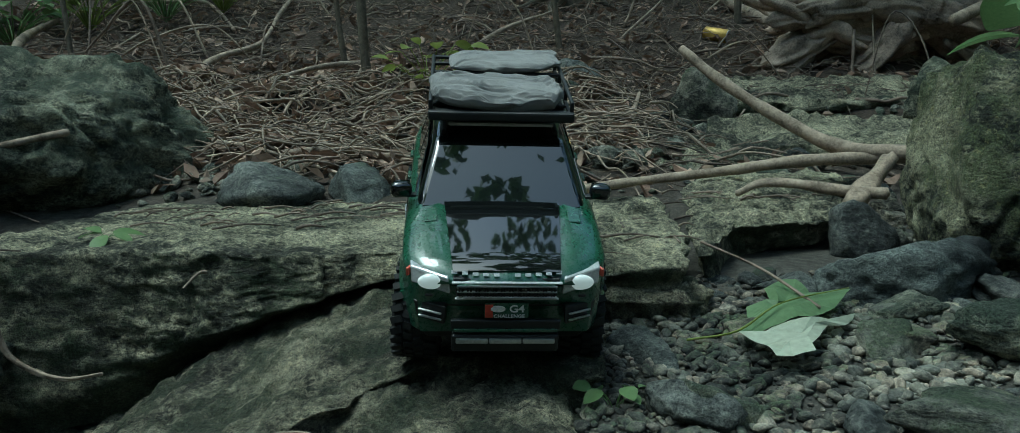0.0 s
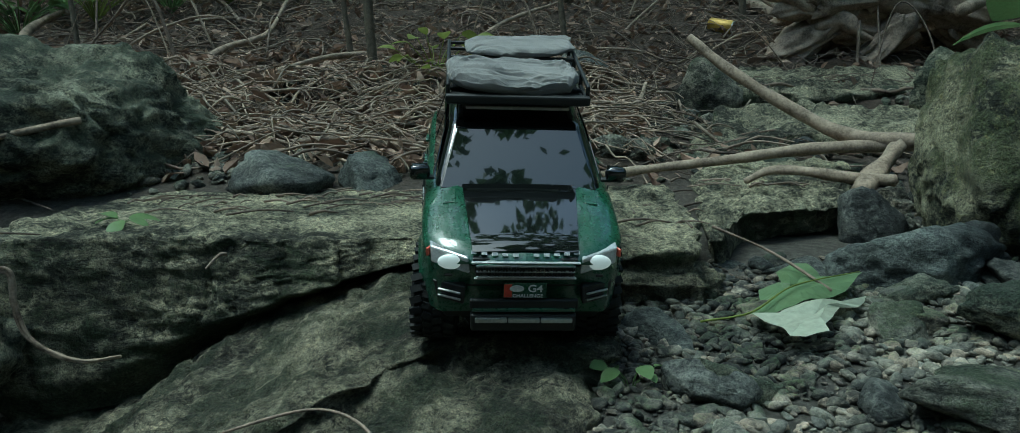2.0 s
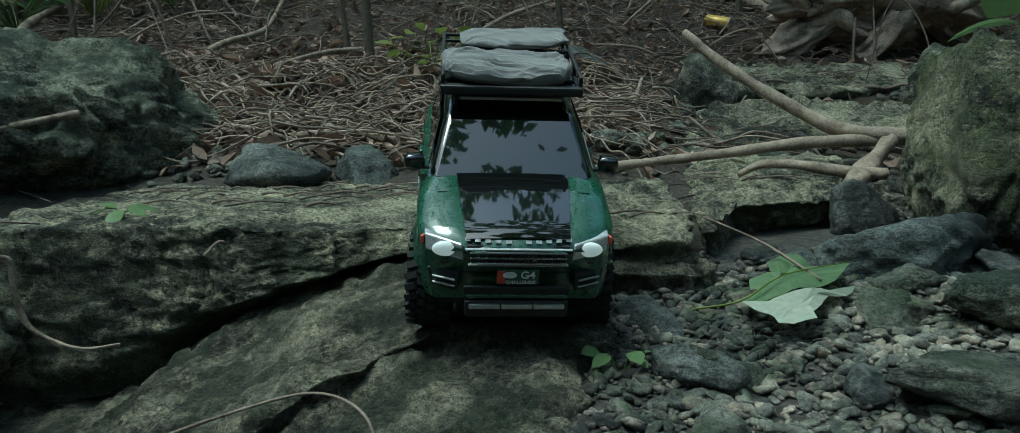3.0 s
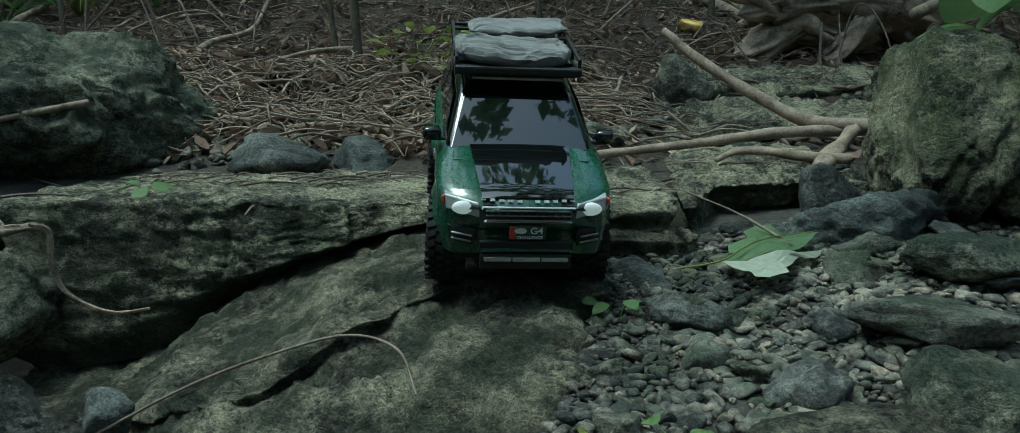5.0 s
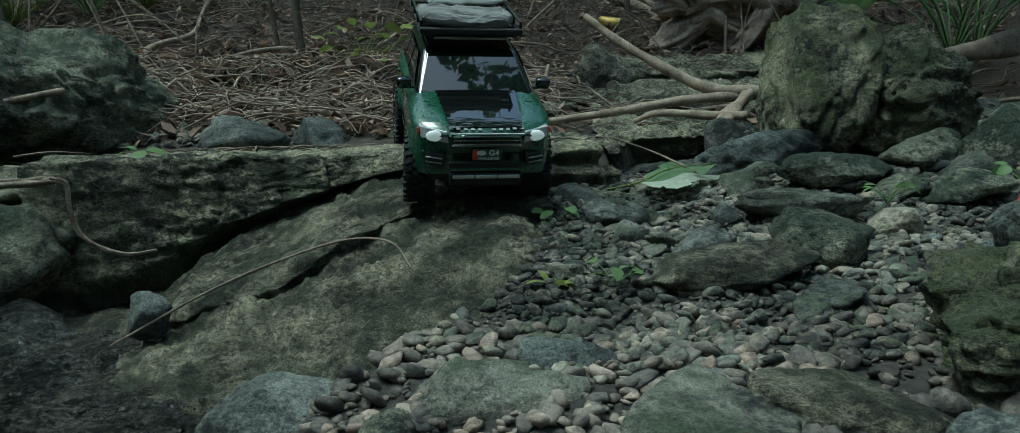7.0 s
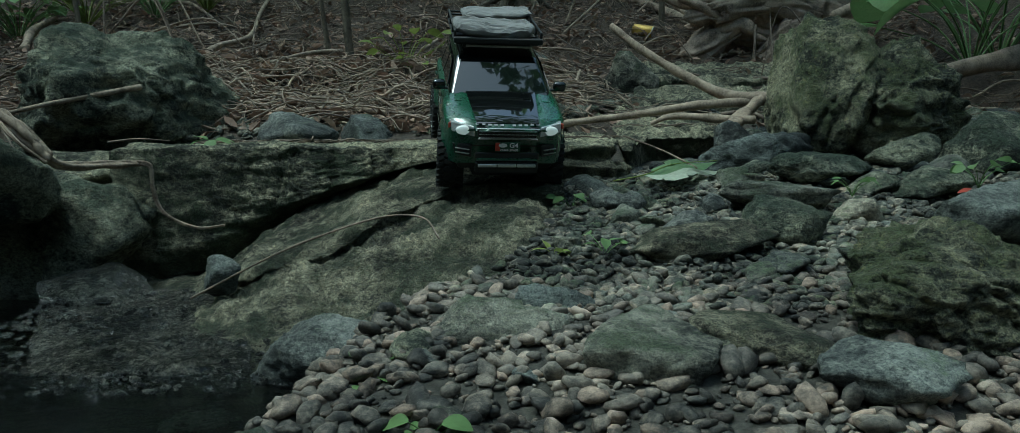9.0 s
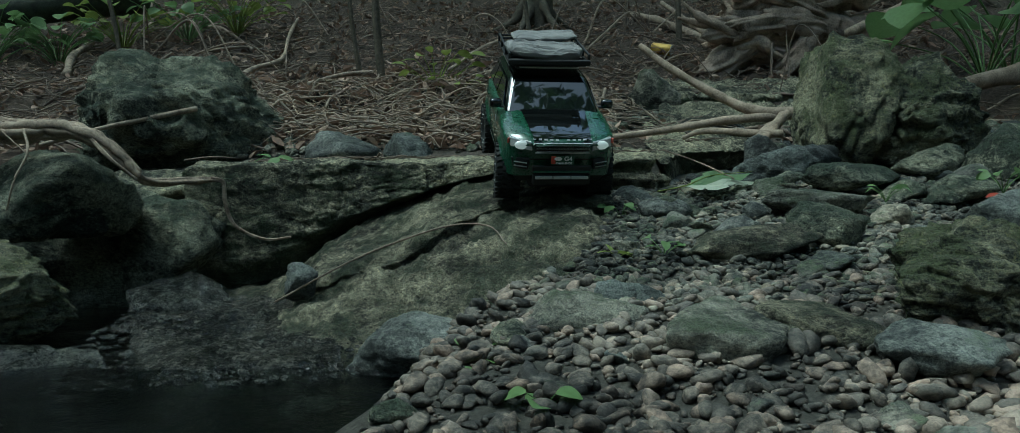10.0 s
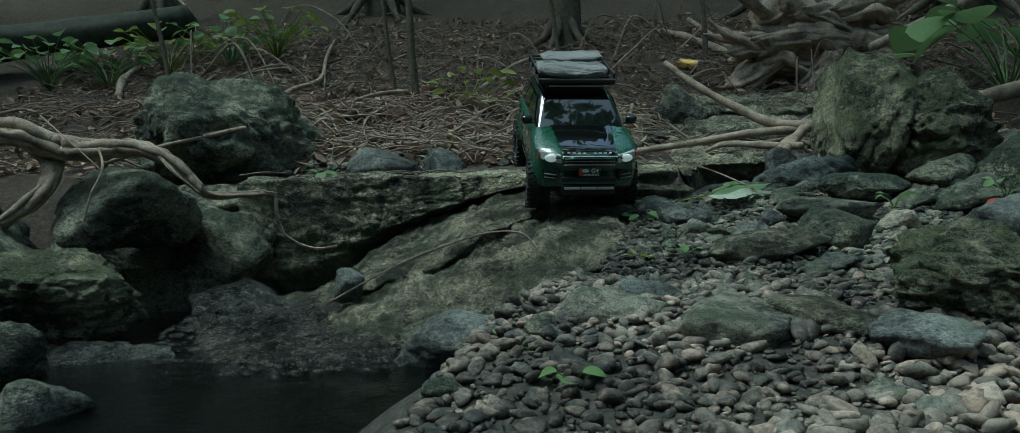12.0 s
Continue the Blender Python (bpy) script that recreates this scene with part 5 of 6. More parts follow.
def body_shell():
    """Flanks with wheel arches, bonnet and tail: a skin swept from sill to middle."""
    ys = np.unique(np.concatenate([np.linspace(-0.222, 0.222, 70), np.linspace(AX_F - ARCH, AX_F + ARCH, 22), np.linspace(AX_R - ARCH, AX_R + ARCH, 22)]))
    rows = []
    for y in ys:
        zb, zt = float(sill(y)), float(top_line(y))
        row = []
        for s in np.linspace(0, 1, 9):
            z = zb + (zt - 0.010 - zb) * s
            crease = 0.0016 * math.exp(-((z - 0.150) / 0.006) ** 2)
            flare = 0.004 * max(0.0, 1 - abs(z - zb) / 0.012) * (zb > 0.09)
            row.append((float(half_width(y, z)) + crease + flare, y, z))
        x0 = row[-1][0]
        for s, dz in ((0.975, -0.005), (0.93, -0.0015), (0.85, 0.0012), (0.66, 0.0045), (0.58, 0.0020), (0.3, 0.0045), (0.0, 0.005)):
            row.append((x0 * s, y, zt + dz - 0.0025))
        rows.append(row)
    n, k = len(rows), len(rows[0])
    v = [p for row in rows for p in row] + [(-p[0], p[1], p[2]) for row in rows for p in row]
    f = []
    for i in range(n - 1):
        for j in range(k - 1):
            a = i * k + j
            f.append((a, a + k, a + k + 1, a + 1))
            b = a + n * k
            f.append((b, b + 1, b + k + 1, b + k))
    for row0, flip in ((0, False), ((n - 1) * k, True)):
        for j in range(k - 1):
            a, b = row0 + j, row0 + j + n * k
            f.append((a, a + 1, b + 1, b) if not flip else (a, b, b + 1, a + 1))
    v = np.array(v)
    # the nose bows forward in plan
    t = np.clip((-0.14 - v[:, 1]) / 0.082, 0, 1)
    v[:, 1] += t * 0.024 * (np.abs(v[:, 0]) / 0.1) ** 2.2
    t = np.clip((v[:, 1] - 0.16) / 0.06, 0, 1)
    v[:, 1] -= t * 0.02 * (np.abs(v[:, 0]) / 0.1) ** 2.2
    return v, np.array(f)


def nose(x, out=0.0):
    return -0.222 + 0.024 * (abs(x) / 0.1) ** 2.2 - out


bv, bf = body_shell()
body = cpart("body", bv, bf, M_PAINT, label="glossy dark green body shell")
bm_part("chassis", hexa([(-0.055, -0.19, 0.045), (0.055, -0.19, 0.045), (0.055, 0.2, 0.045), (-0.055, 0.2, 0.045),
                         (-0.085, -0.205, 0.115), (0.085, -0.205, 0.115), (0.085, 0.205, 0.115), (-0.085, 0.205, 0.115)], 0.004), M_BLACK)
cabin = bm_part("cabin", hexa([(-0.097, -0.098, 0.163), (0.097, -0.098, 0.163), (0.097, 0.212, 0.168), (-0.097, 0.212, 0.168),
                               (-0.077, -0.008, 0.226), (0.077, -0.008, 0.226), (0.078, 0.175, 0.227), (-0.078, 0.175, 0.227)], 0.010, 4), M_GLOSSBLACK, label="gloss black roof and pillars", smooth=True)


def panel(corners, depth, nrm, bevel=0.0015):
    c = [Vector(q) for q in corners]
    d = Vector(nrm).normalized() * depth
    return hexa([*[q - d for q in c], *[q + d for q in c]], bevel)


bm_part("windscreen", panel([(-0.0885, -0.0885, 0.1712), (0.0885, -0.0885, 0.1712), (0.071, -0.0175, 0.2208), (-0.071, -0.0175, 0.2208)], 0.0015, (0, -0.58, 0.82)), M_GLASS, label="dark reflecting windscreen")
for sx in (-1, 1):
    for y0, y1, t0, t1, nm in ((-0.062, 0.045, 0.000, 0.045, "side_window"), (0.052, 0.125, 0.052, 0.115, "side_window"), (0.132, 0.195, 0.122, 0.160, "side_window")):
        q = [(sx * 0.0965, y0, 0.175), (sx * 0.0965, y1, 0.175), (sx * 0.0838, t1, 0.2165), (sx * 0.0838, t0, 0.2165)]
        if sx < 0:
            q = q[::-1]
        bm_part(nm, panel(q, 0.001, (sx * 0.93, 0, 0.36)), M_GLASS)
    # door seams, handles, sill strip, mirror, fender vent
    for y in (-0.06, 0.048, 0.118):
        bm_part("door_seam", box((0.0010, 0.0012, 0.075), (sx * 0.1062, y, 0.128), bevel=0), M_BLACK)
    for y in (0.035, 0.105):
        bm_part("door_handle", box((0.004, 0.020, 0.004), (sx * 0.1078, y, 0.156)), M_PAINT)
    bm_part("side_strip", box((0.003, 0.115, 0.004), (sx * 0.1045, 0.0, 0.082)), M_CHROME)
    bm_part("side_sill", box((0.012, 0.135, 0.010), (sx * 0.098, 0.0, 0.073), bevel=0.003), M_BLACK)
    vent = bm_part("fender_vent", box((0.002, 0.018, 0.012), (sx * 0.1068, -0.052, 0.147), (0, 0, 0)), M_BLACK)
    for k in range(3):
        bm_part("slat", box((0.0015, 0.018, 0.0015), (sx * 0.1082, -0.052, 0.143 + 0.004 * k), bevel=0), M_CHROME, vent)
    mir = bm_part("mirror", box((0.024, 0.016, 0.019), (sx * 0.112, -0.070, 0.185), (0, 0, sx * -12), 0.006), M_GLOSSBLACK, label="gloss black door mirror", smooth=True)
    bm_part("mirror_arm", box((0.014, 0.008, 0.004), (sx * 0.102, -0.070, 0.178)), M_BLACK, mir)
    bm_part("mirror_glass", box((0.018, 0.001, 0.014), (sx * 0.112, -0.0608, 0.185), (0, 0, sx * -12), 0), M_GLASS, mir)
    # lamps
    xl = 0.078
    lamp = bm_part("headlight", hexa([(sx * 0.056, nose(0.056, 0.001), 0.132), (sx * 0.096, nose(0.096, -0.002), 0.136), (sx * 0.097, nose(0.097, -0.020), 0.138), (sx * 0.056, nose(0.056, -0.02), 0.134),
                                      (sx * 0.058, nose(0.058, -0.002), 0.150), (sx * 0.097, nose(0.097, -0.008), 0.153), (sx * 0.098, nose(0.098, -0.022), 0.153), (sx * 0.058, nose(0.058, -0.02), 0.151)], 0.002), M_LENS, label="glass headlight unit, lit")
    for nm, rad, mt, lab in (("reflector", 0.0125, M_BOWL, "softly lit reflector bowl"), ("bulb", 0.0060, M_LAMP, "glowing white lamp")):
        bulb = bmesh.new()
        bmesh.ops.create_uvsphere(bulb, u_segments=18, v_segments=10, radius=rad, matrix=pose(sx * 0.075, nose(0.075, -0.004), 0.1415) @ Matrix.Diagonal((1.15, 0.5 if rad > 0.01 else 0.95, 0.72 if rad > 0.01 else 0.9, 1)))
        bm_part(nm, bulb, mt, lamp, lab, True)
    bm_part("indicator", box((0.003, 0.012, 0.010), (sx * 0.0975, nose(0.0975, -0.011), 0.146), (0, 0, sx * 30)), M_AMBER, lamp)
    bm_part("washer_cap", box((0.008, 0.003, 0.003), (sx * 0.078, nose(0.078, -0.0005), 0.126)), M_BLACK)
    fog = bm_part("fog_vent", hexa([(sx * 0.062, nose(0.062, 0.0008), 0.092), (sx * 0.090, nose(0.090, -0.001), 0.094), (sx * 0.090, nose(0.090, -0.01), 0.094), (sx * 0.062, nose(0.062, -0.01), 0.092),
                                    (sx * 0.060, nose(0.060, 0.0008), 0.115), (sx * 0.094, nose(0.094, -0.001), 0.115), (sx * 0.094, nose(0.094, -0.01), 0.115), (sx * 0.060, nose(0.060, -0.01), 0.115)], 0.0015), M_BLACK)
    for z in (0.099, 0.107):
        bm_part("slat", box((0.026, 0.003, 0.0022), (sx * 0.077, nose(0.077, 0.0015), z), (0, 0, sx * 24)), M_CHROME, fog)
    bm_part("bonnet_vent", box((0.014, 0.026, 0.002), (sx * 0.078, -0.108, 0.1715), (9, sx * 4, 0)), M_PAINT)
    bm_part("roof_rail", box((0.006, 0.16, 0.006), (sx * 0.066, 0.085, 0.2285), bevel=0.002), M_BLACK)
    bm_part("tail_light", box((0.020, 0.008, 0.022), (sx * 0.086, 0.212, 0.152), (0, 0, sx * 18), 0.003), M_AMBER)
bm_part("rear_window", panel([(0.082, 0.205, 0.178), (-0.082, 0.205, 0.178), (-0.068, 0.182, 0.2165), (0.068, 0.182, 0.2165)], 0.001, (0, 0.86, 0.5)), M_GLASS)

# black bonnet panel following the bonnet
ys = np.linspace(-0.208, -0.084, 14)
xs = np.linspace(-1, 1, 9)
hv = [(x * np.interp(y, [-0.208, -0.084], [0.054, 0.064]), y, float(top_line(y)) + 0.0032 + 0.0012 * (1 - x * x)) for y in ys for x in xs]
hi = np.arange(len(hv)).reshape(len(ys), len(xs))
hf = np.stack([hi[:-1, :-1], hi[:-1, 1:], hi[1:, 1:], hi[1:, :-1]], -1).reshape(-1, 4)
cpart("bonnet_panel", hv, hf, M_GLOSSBLACK, label="gloss black bonnet panel")
# maker's letters as plain bars along the bonnet's lip
for k in range(11):
    if k != 5:
        x = (k - 5) * 0.0105
        bm_part("letter_bar", box((0.0058, 0.0012, 0.0036), (x, nose(x, -0.009), 0.1545), (-50, 0, 0), 0), M_SILVER)
# grille
grille = bm_part("grille", hexa([(-0.050, nose(0.05, 0.001), 0.130), (0.050, nose(0.05, 0.001), 0.130), (0.050, -0.2, 0.130), (-0.050, -0.2, 0.130),
                                 (-0.054, nose(0.054, -0.003), 0.150), (0.054, nose(0.054, -0.003), 0.150), (0.054, -0.2, 0.150), (-0.054, -0.2, 0.150)], 0.0015), M_BLACK)
for z in (0.1335, 0.1395, 0.1455):
    bm_part("slat", box((0.100, 0.003, 0.0014), (0, -0.2235 + (z - 0.13) * 0.15, z), bevel=0.0006), M_CHROME, grille)
mesh_v, mesh_f = [], []
for row in range(2):
    for k in range(24):
        bm_v = box((0.0016, 0.002, 0.0042), (-0.048 + k * 0.00417, -0.2228, 0.1365 + row * 0.006), (0, 25 if k % 2 else -25, 0), 0)
        o = len(mesh_v)
        mesh_v += [tuple(q.co) for q in bm_v.verts]
        bm_v.verts.index_update()
        mesh_f += [[q.index + o for q in fc.verts] for fc in bm_v.faces]
        bm_v.free()
tagged(cpart("grille_mesh", mesh_v, mesh_f, M_GLOSSBLACK, grille, smooth=False), kind="stuff")
for z, w in ((0.1305, 0.052), (0.150, 0.055)):
    bm_part("grille_trim", box((w * 2, 0.004, 0.0016), (0, -0.221, z)), M_SILVER, grille)
# lower bumper, intake, skid bar
bm_part("lower_bumper", hexa([(-0.080, nose(0.08, -0.012), 0.062), (0.080, nose(0.08, -0.012), 0.062), (0.085, -0.175, 0.064), (-0.085, -0.175, 0.064),
                              (-0.090, nose(0.090, -0.002), 0.080), (0.090, nose(0.090, -0.002), 0.080), (0.090, -0.19, 0.082), (-0.090, -0.19, 0.082)], 0.003), M_BLACK)
bm_part("lower_bumper", box((0.110, 0.012, 0.022), (0, -0.2215, 0.076), bevel=0.003), M_BLACK)
bm_part("intake", box((0.112, 0.006, 0.012), (0, -0.2215, 0.0985), bevel=0.002), M_BLACK)
bm_part("intake_lip", box((0.106, 0.004, 0.004), (0, -0.2245, 0.0925), bevel=0.001), M_PAINT)
for k in (-1, 0, 1):
    bm_part("skid_bar", box((0.033, 0.004, 0.0058), (k * 0.034, -0.229, 0.0815), (-15, 0, 0), 0.0012), M_CHROME)
# front badge plate with its print
plate = bm_part("badge_plate", box((0.044, 0.002, 0.019), (0.0, -0.2228, 0.1165)), M_PAINT, label="green plate with red and white print")
bm_part("red_print", box((0.008, 0.0012, 0.016), (-0.0175, -0.2240, 0.1165), bevel=0), M_REDPRINT, plate)
oval = bmesh.new()
bmesh.ops.create_cone(oval, cap_ends=True, segments=20, radius1=0.0062, radius2=0.0062, depth=0.0012, matrix=pose(-0.0085, -0.2243, 0.1195, 90) @ Matrix.Diagonal((1.2, 0.62, 1, 1)))
bm_part("oval", oval, M_WHITE, plate)
for word, size, x, z in (("G4", 0.0125, 0.0105, 0.1155), ("CHALLENGE", 0.0056, 0.003, 0.1085)):
    cu = bpy.data.curves.new("print", 'FONT')
    cu.body, cu.size, cu.extrude, cu.align_x = word, size * S, 0.0002, 'CENTER'
    cu.offset = 0.0002 if size > 0.01 else 0.0001
    cu.materials.append(M_WHITE)
    txt = new("print", cu)
    txt.parent = plate
    txt.matrix_basis = pose(x * S, -0.2243 * S, z * S, 90)


# wheels
def tyre_mesh():
    prof = [(-0.0225, 0.036), (-0.0245, 0.042), (-0.0235, 0.050), (-0.019, 0.0545), (0.0, 0.0555), (0.019, 0.0545), (0.0235, 0.050), (0.0245, 0.042), (0.0225, 0.036), (0.012, 0.034), (-0.012, 0.034), (-0.0225, 0.036)]
    v, f = lathe(prof, 40)
    vs, fs, o = [v], [f], len(v)
    for k in range(28):
        for row, (x, w) in enumerate(((-0.0175, 0.012), (-0.0055, 0.009), (0.0060, 0.009), (0.0180, 0.012))):
            a = 2 * math.pi * (k + 0.5 * (row % 2)) / 28
            b = box((w, 0.0075, 0.0055), (0, 0, 0), (0, 0, 18 if row % 2 else -18), 0)
            m = Matrix.Rotation(a, 4, 'X') @ Matrix.Translation((x, 0, 0.0558))
            b.verts.index_update()
            vs.append(np.array([(m @ q.co)[:] for q in b.verts]))
            fs.append(np.array([[q.index for q in fc.verts] for fc in b.faces]) + o)
            o += len(b.verts)
            b.free()
    return mesh("tyre", np.vstack(vs) * S, np.vstack(fs), False)


def rim_mesh():
    v, f = lathe([(-0.020, 0.0), (-0.020, 0.036), (0.0225, 0.0365), (0.0225, 0.033), (0.012, 0.031), (0.010, 0.012), (0.016, 0.010), (0.016, 0.0)], 32)
    return mesh("wheel", v * S, f, True)


TYRE, RIM = tyre_mesh(), rim_mesh()
bolt_v, bolt_f = lathe([(0.0, 0.0013), (0.0016, 0.0011), (0.0018, 0.0)], 6)
BOLT = mesh("bolt", bolt_v * S, bolt_f)
for sx in (-1, 1):
    for ay, steer in ((AX_F, -5), (AX_R, 0)):
        w = thing("wheel", RIM, M_BLACK, parent=car)
        w.matrix_basis = pose(sx * 0.0905 * S, ay * S, WHEEL_R * S, 0, 0, (0 if sx > 0 else 180) + steer)
        thing("tyre", TYRE, M_RUBBER, "knobbly black rubber tyre", parent=w)
        for k in range(12):
            b = thing("bolt", BOLT, M_CHROME, parent=w)
            a = math.pi * k / 6
            b.location = (0.0225 * S, 0.0347 * S * math.cos(a), 0.0347 * S * math.sin(a))
        bm_part("axle", box((0.07, 0.014, 0.014), (sx * 0.045, ay, 0.055), bevel=0.004), M_BLACK)

# roof rack
rack = bm_part("roof_rack", box((0.172, 0.185, 0.006), (0, 0.085, 0.2445), bevel=0.002), M_BLACK, label="flat black roof rack")
bm_part("front_strip", box((0.134, 0.005, 0.004), (0, -0.012, 0.2405), bevel=0.001), M_STRIP, rack)
for sx in (-1, 1):
    for z in (0.250, 0.268):
        bm_part("rail", box((0.005, 0.195, 0.005), (sx * 0.090, 0.085, z), bevel=0.002), M_BLACK, rack)
    for y in (-0.01, 0.05, 0.12, 0.178):
        bm_part("post", box((0.005, 0.005, 0.022), (sx * 0.090, y, 0.258), bevel=0.001), M_BLACK, rack)
    for y in (0.02, 0.15):
        bm_part("rack_foot", box((0.010, 0.018, 0.014), (sx * 0.066, y, 0.236), bevel=0.002), M_BLACK, rack)
    bm_part("side_strip", box((0.003, 0.10, 0.005), (sx * 0.0885, 0.05, 0.2425), bevel=0.001), M_CHROME, rack)
bm_part("front_beam", box((0.186, 0.014, 0.012), (0, -0.014, 0.2525), bevel=0.003), M_BLACK, rack)
for y in (0.03, 0.07, 0.11, 0.15, 0.18):
    bm_part("crossbar", box((0.180, 0.006, 0.004), (0, y, 0.266 if y > 0.1 else 0.250), bevel=0.001), M_BLACK, rack)
bm_part("rear_box", box((0.11, 0.05, 0.022), (0.0, 0.145, 0.260), bevel=0.003), M_BLACK, rack)

rack.location.z, rack.scale.x = 0.006 * S, 0.90

# folded canvas on the rack
d, f = ico(6)
q = np.sign(d) * np.abs(d) ** np.array([0.55, 0.55, 0.7])


def crumpled(half, seed, deep):
    p = q * np.array(half)
    w = np.column_stack([p[:, 0] * 22, p[:, 1] * 70 + 1.5 * vnoise(p * 25, seed), p[:, 2] * 90])
    fold = deep * (ridged(w, seed, 3) - 0.5) + deep * 0.8 * vnoise(p * 28, seed + 4)
    p[:, 2] += fold * np.clip((p[:, 2] / half[2] + 1), 0, 1) + 0.3 * half[2] * np.cos(p[:, 0] * 30 + seed)
    p[:, 0] += 0.006 * vnoise(p * 38, seed + 7)
    p[:, 1] += 0.005 * vnoise(p * 42, seed + 8)
    return p * S


canvas = thing("folded_canvas", mesh("folded_canvas", crumpled((0.078, 0.050, 0.0125), 3, 0.0042), f), M_CANVAS, "crumpled grey canvas bundle strapped on the roof rack", "canvas bundle")
canvas.matrix_basis = car.matrix_basis @ pose(-0.004 * S, 0.035 * S, 0.2695 * S + 0.003, 0, 2, 0)
canvas_b = thing("folded_canvas", mesh("folded_canvas", crumpled((0.070, 0.036, 0.006), 9, 0.002), f), M_CANVAS, "flat grey canvas roll at the back of the rack", "canvas bundle")
canvas_b.matrix_basis = car.matrix_basis @ pose(0.012 * S, 0.140 * S, 0.282 * S, 3, -2, 3)


# ---- loose stones and pebbles of the creek bed ----
rng = np.random.default_rng(21)
KIND = [mesh("creek_stone", *stone_shape((1.0, 0.8, 0.55), 300 + k, sub=4, planes=14, rough=0.05, sharp=16)) for k in range(8)]
STONE_MATS = (M_GREY, M_DARK, M_BOULDER, M_GRAVEL, M_GREY, M_DARK, M_GRAVEL, M_BOULDER)
for me, mt in zip(KIND, STONE_MATS):
    me.materials.append(mt)


def free_spot(x, y):
    """Open creek bed, not under the ledge, the sloping rock or the pool."""
    if y < 1.2 and x < rock_edge(y) - 0.01:
        return False
    if y > 1.22 and x < 0.62:
        return False
    shore = np.interp(y, [-0.5, 0.05, 0.3, 0.5], [-0.30, -0.28, -0.20, -0.05])
    return x > shore


placed = 0
while placed < 290:
    x, y = rng.uniform(-0.3, 1.5), rng.uniform(-0.35, 1.75)
    if not free_spot(x, y):
        continue
    s = (0.012 + 0.034 * rng.random() ** 1.8) * (1 + 0.15 * (x > 0.45)) * (0.6 if y < 0.22 else 1.0)
    ob = new("creek_stone", KIND[placed % 8])
    ob.matrix_basis = pose(x, y, gh(x, y) + s * 0.20, rng.normal(0, 14), rng.normal(0, 14), rng.uniform(0, 360)) @ Matrix.Diagonal((s, s, s, 1))
    tagged(ob, "weathered grey creek stone bedded in gravel", "stone", "creek bed stones")
    placed += 1
placed = 0
while placed < 95:
    x, y = rng.uniform(-0.2, 1.7), rng.uniform(1.85, 2.7)
    if rng.random() > 0.1 + 0.9 * (x > 0.1):
        continue
    s = rng.uniform(0.02, 0.06)
    ob = new("bank_stone", KIND[placed % 8])
    ob.matrix_basis = pose(x, y, gh(x, y) + s * 0.2, rng.normal(0, 14), rng.normal(0, 14), rng.uniform(0, 360)) @ Matrix.Diagonal((s, s, s, 1))
    tagged(ob, "dark stone half buried at the bank's foot", "stone", "stones at the foot of the bank")
    placed += 1

SMALL = [mesh("pebble", *stone_shape((1.0, 0.75, 0.52), 500 + k, sub=2, planes=9, rough=0.03, sharp=16, cut=(0.58, 1.0))) for k in range(10)]
for me in SMALL:
    me.materials.append(M_PEBBLE)
placed = 0
while placed < 300:
    x, y = rng.uniform(-0.28, 0.42), rng.uniform(-0.22, 0.22)
    if not free_spot(x, y):
        continue
    s = 0.005 + 0.013 * rng.random() ** 1.5
    ob = new("pebble", SMALL[placed % 10])
    ob.parent = ground
    ob.matrix_basis = pose(x, y, gh(x, y) + s * 0.45, rng.normal(0, 20), rng.normal(0, 20), rng.uniform(0, 360)) @ Matrix.Diagonal((s, s, s, 1))
    placed += 1


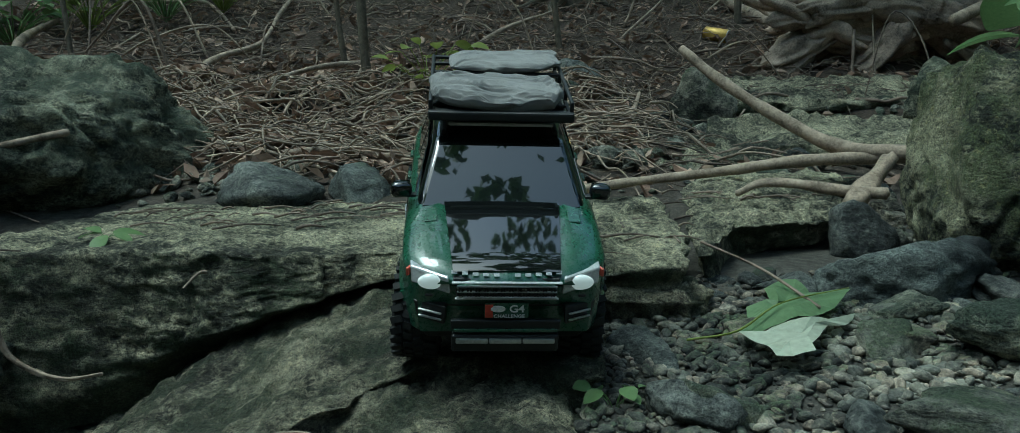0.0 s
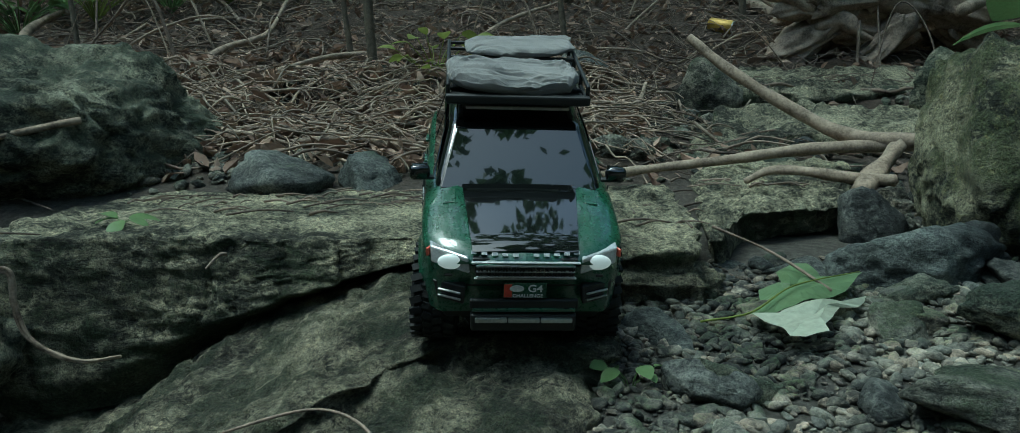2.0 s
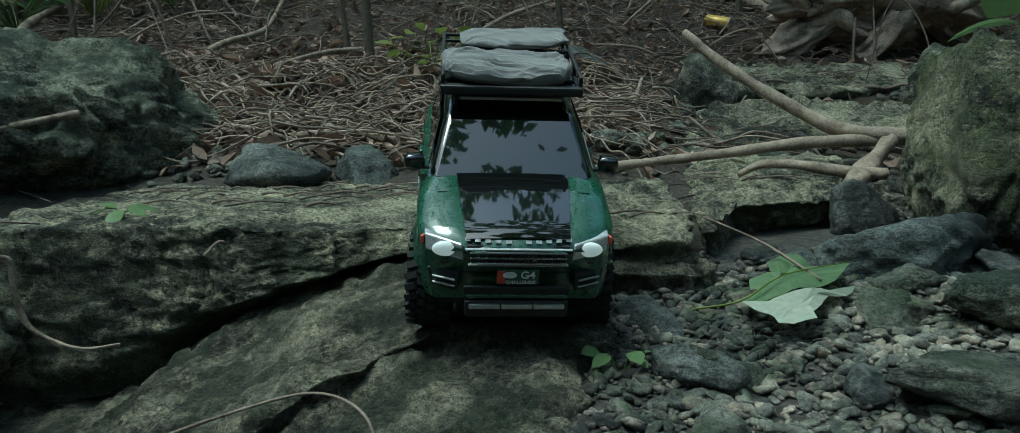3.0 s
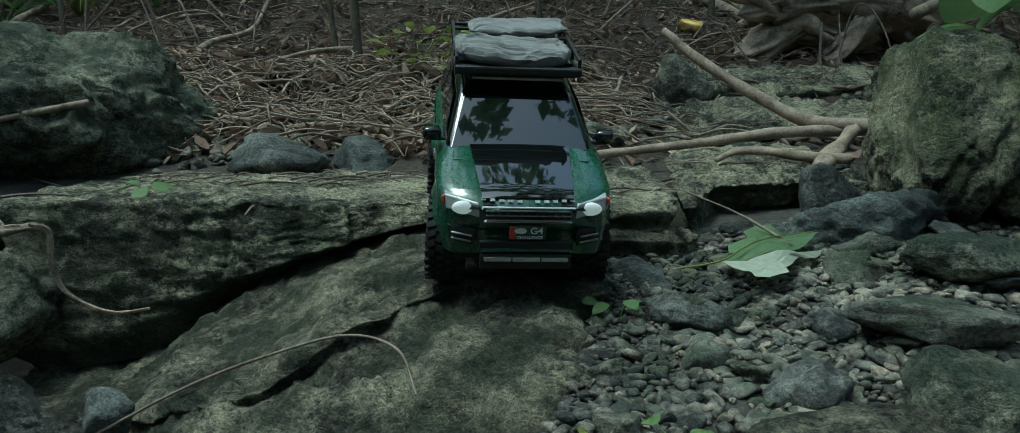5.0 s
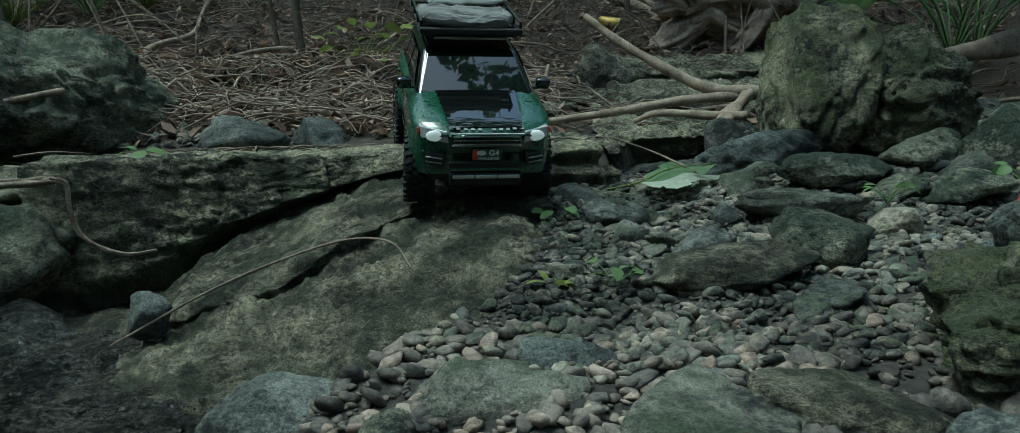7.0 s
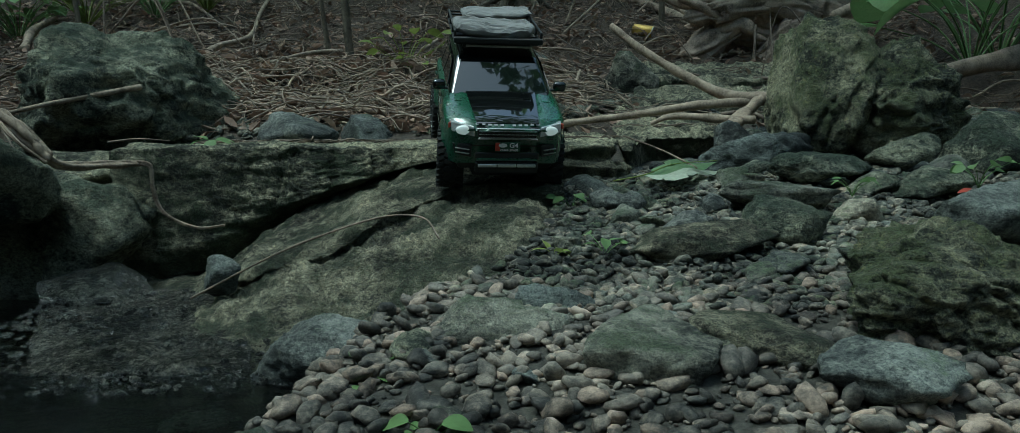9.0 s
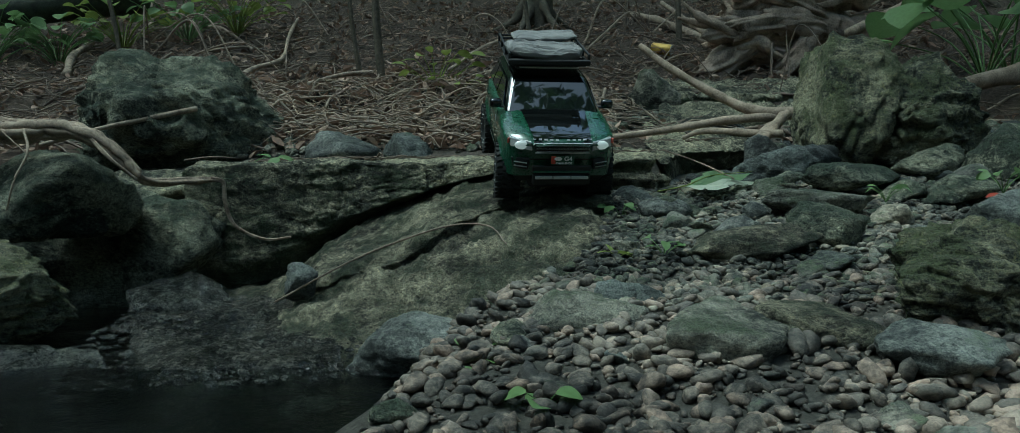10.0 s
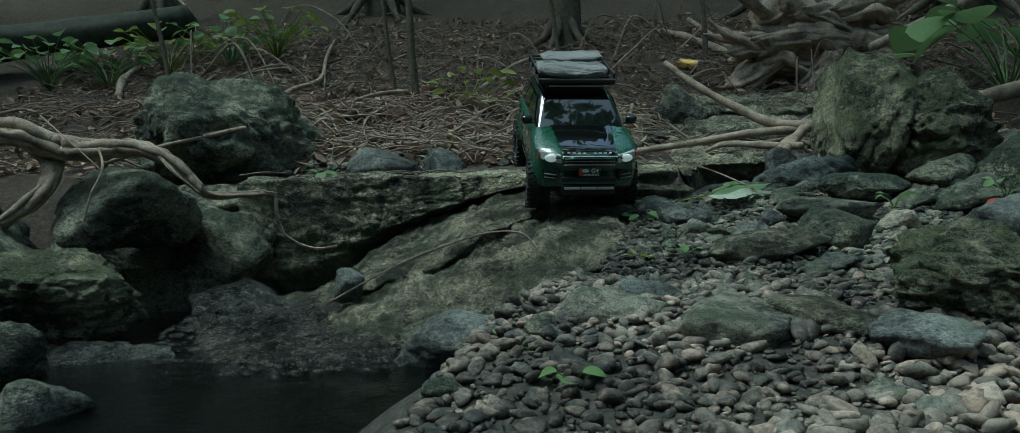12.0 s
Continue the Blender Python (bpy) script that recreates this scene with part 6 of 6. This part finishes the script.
def pebble_bed(count, xr, yr, size, seed, lift=0.3, mask=True):
    r = np.random.default_rng(seed)
    base = [stone_shape((1.0, 0.75, 0.5), 600 + k, sub=2 if size[1] > 0.012 else 1, planes=9, rough=0.04, sharp=18, cut=(0.55, 1.0)) for k in range(10)]
    xy = []
    while len(xy) < count:
        x, y = r.uniform(*xr), r.uniform(*yr)
        if not mask or free_spot(x, y):
            xy.append((x, y))
    xy = np.array(xy)
    z = ground_height(xy[:, 0], xy[:, 1])
    out = []
    for k in range(count):
        s = size[0] + (size[1] - size[0]) * r.random() ** 1.8
        v, f = base[k % 10]
        e = np.array(Euler((r.normal(0, 0.35), r.normal(0, 0.35), r.uniform(0, 6.28))).to_matrix())
        out.append((v @ e.T * s + (*xy[k], z[k] + s * lift), f))
    return joined(out)


thing("gravel", mesh("gravel", *pebble_bed(4300, (-0.32, 0.6), (-0.50, 0.38), (0.0036, 0.0145), 1, 0.35)), M_PEBBLE, "loose rounded creek gravel in mixed sizes", "gravel", kind="stuff")
thing("gravel", mesh("gravel", *pebble_bed(5000, (-0.1, 1.5), (0.25, 1.6), (0.004, 0.013), 4, 0.35)), M_GRAVEL, "dark gravel between mossy creek stones", "gravel", kind="stuff")
thing("gravel", mesh("gravel", *pebble_bed(5500, (-0.02, 0.75), (0.25, 1.10), (0.003, 0.013), 7, 0.30)), M_GRAVEL, "grey gravel and small stones beside the sloping rock", "gravel", kind="stuff")
thing("gravel", mesh("gravel", *pebble_bed(6000, (-0.32, 1.1), (-0.45, 1.2), (0.002, 0.007), 2)), M_PEBBLE, "fine creek gravel between larger stones", "gravel", kind="stuff")
thing("gravel", mesh("gravel", *pebble_bed(1300, (-0.9, 2.0), (1.78, 2.9), (0.008, 0.03), 3, 0.3, False)), M_GREY, "dark stones and gravel at the foot of the bank", "gravel", kind="stuff")


# glistening pebbles on the wet shelf
r = np.random.default_rng(31)
wet = []
while len(wet) < 1100:
    x, y = r.uniform(-0.78, -0.30), r.uniform(0.36, 0.88)
    u = (y - 0.45) / 0.4
    z = np.interp(u, [0, 1], [0.0, 0.035]) + 0.03 * (x + 0.55)
    if z < slope_z(x, y) - 0.005:
        continue
    q = 0.002 + 0.007 * r.random() ** 3
    v, f = stone_shape((q, q * 0.8, q * 0.6), 700 + len(wet) % 7, sub=1, planes=8, rough=0.03)
    wet.append((v + (x, y, z + 0.001), f))
thing("gravel", mesh("gravel", *joined(wet)), M_WET, "wet glistening pebbles at the pool's edge", "gravel", kind="stuff")
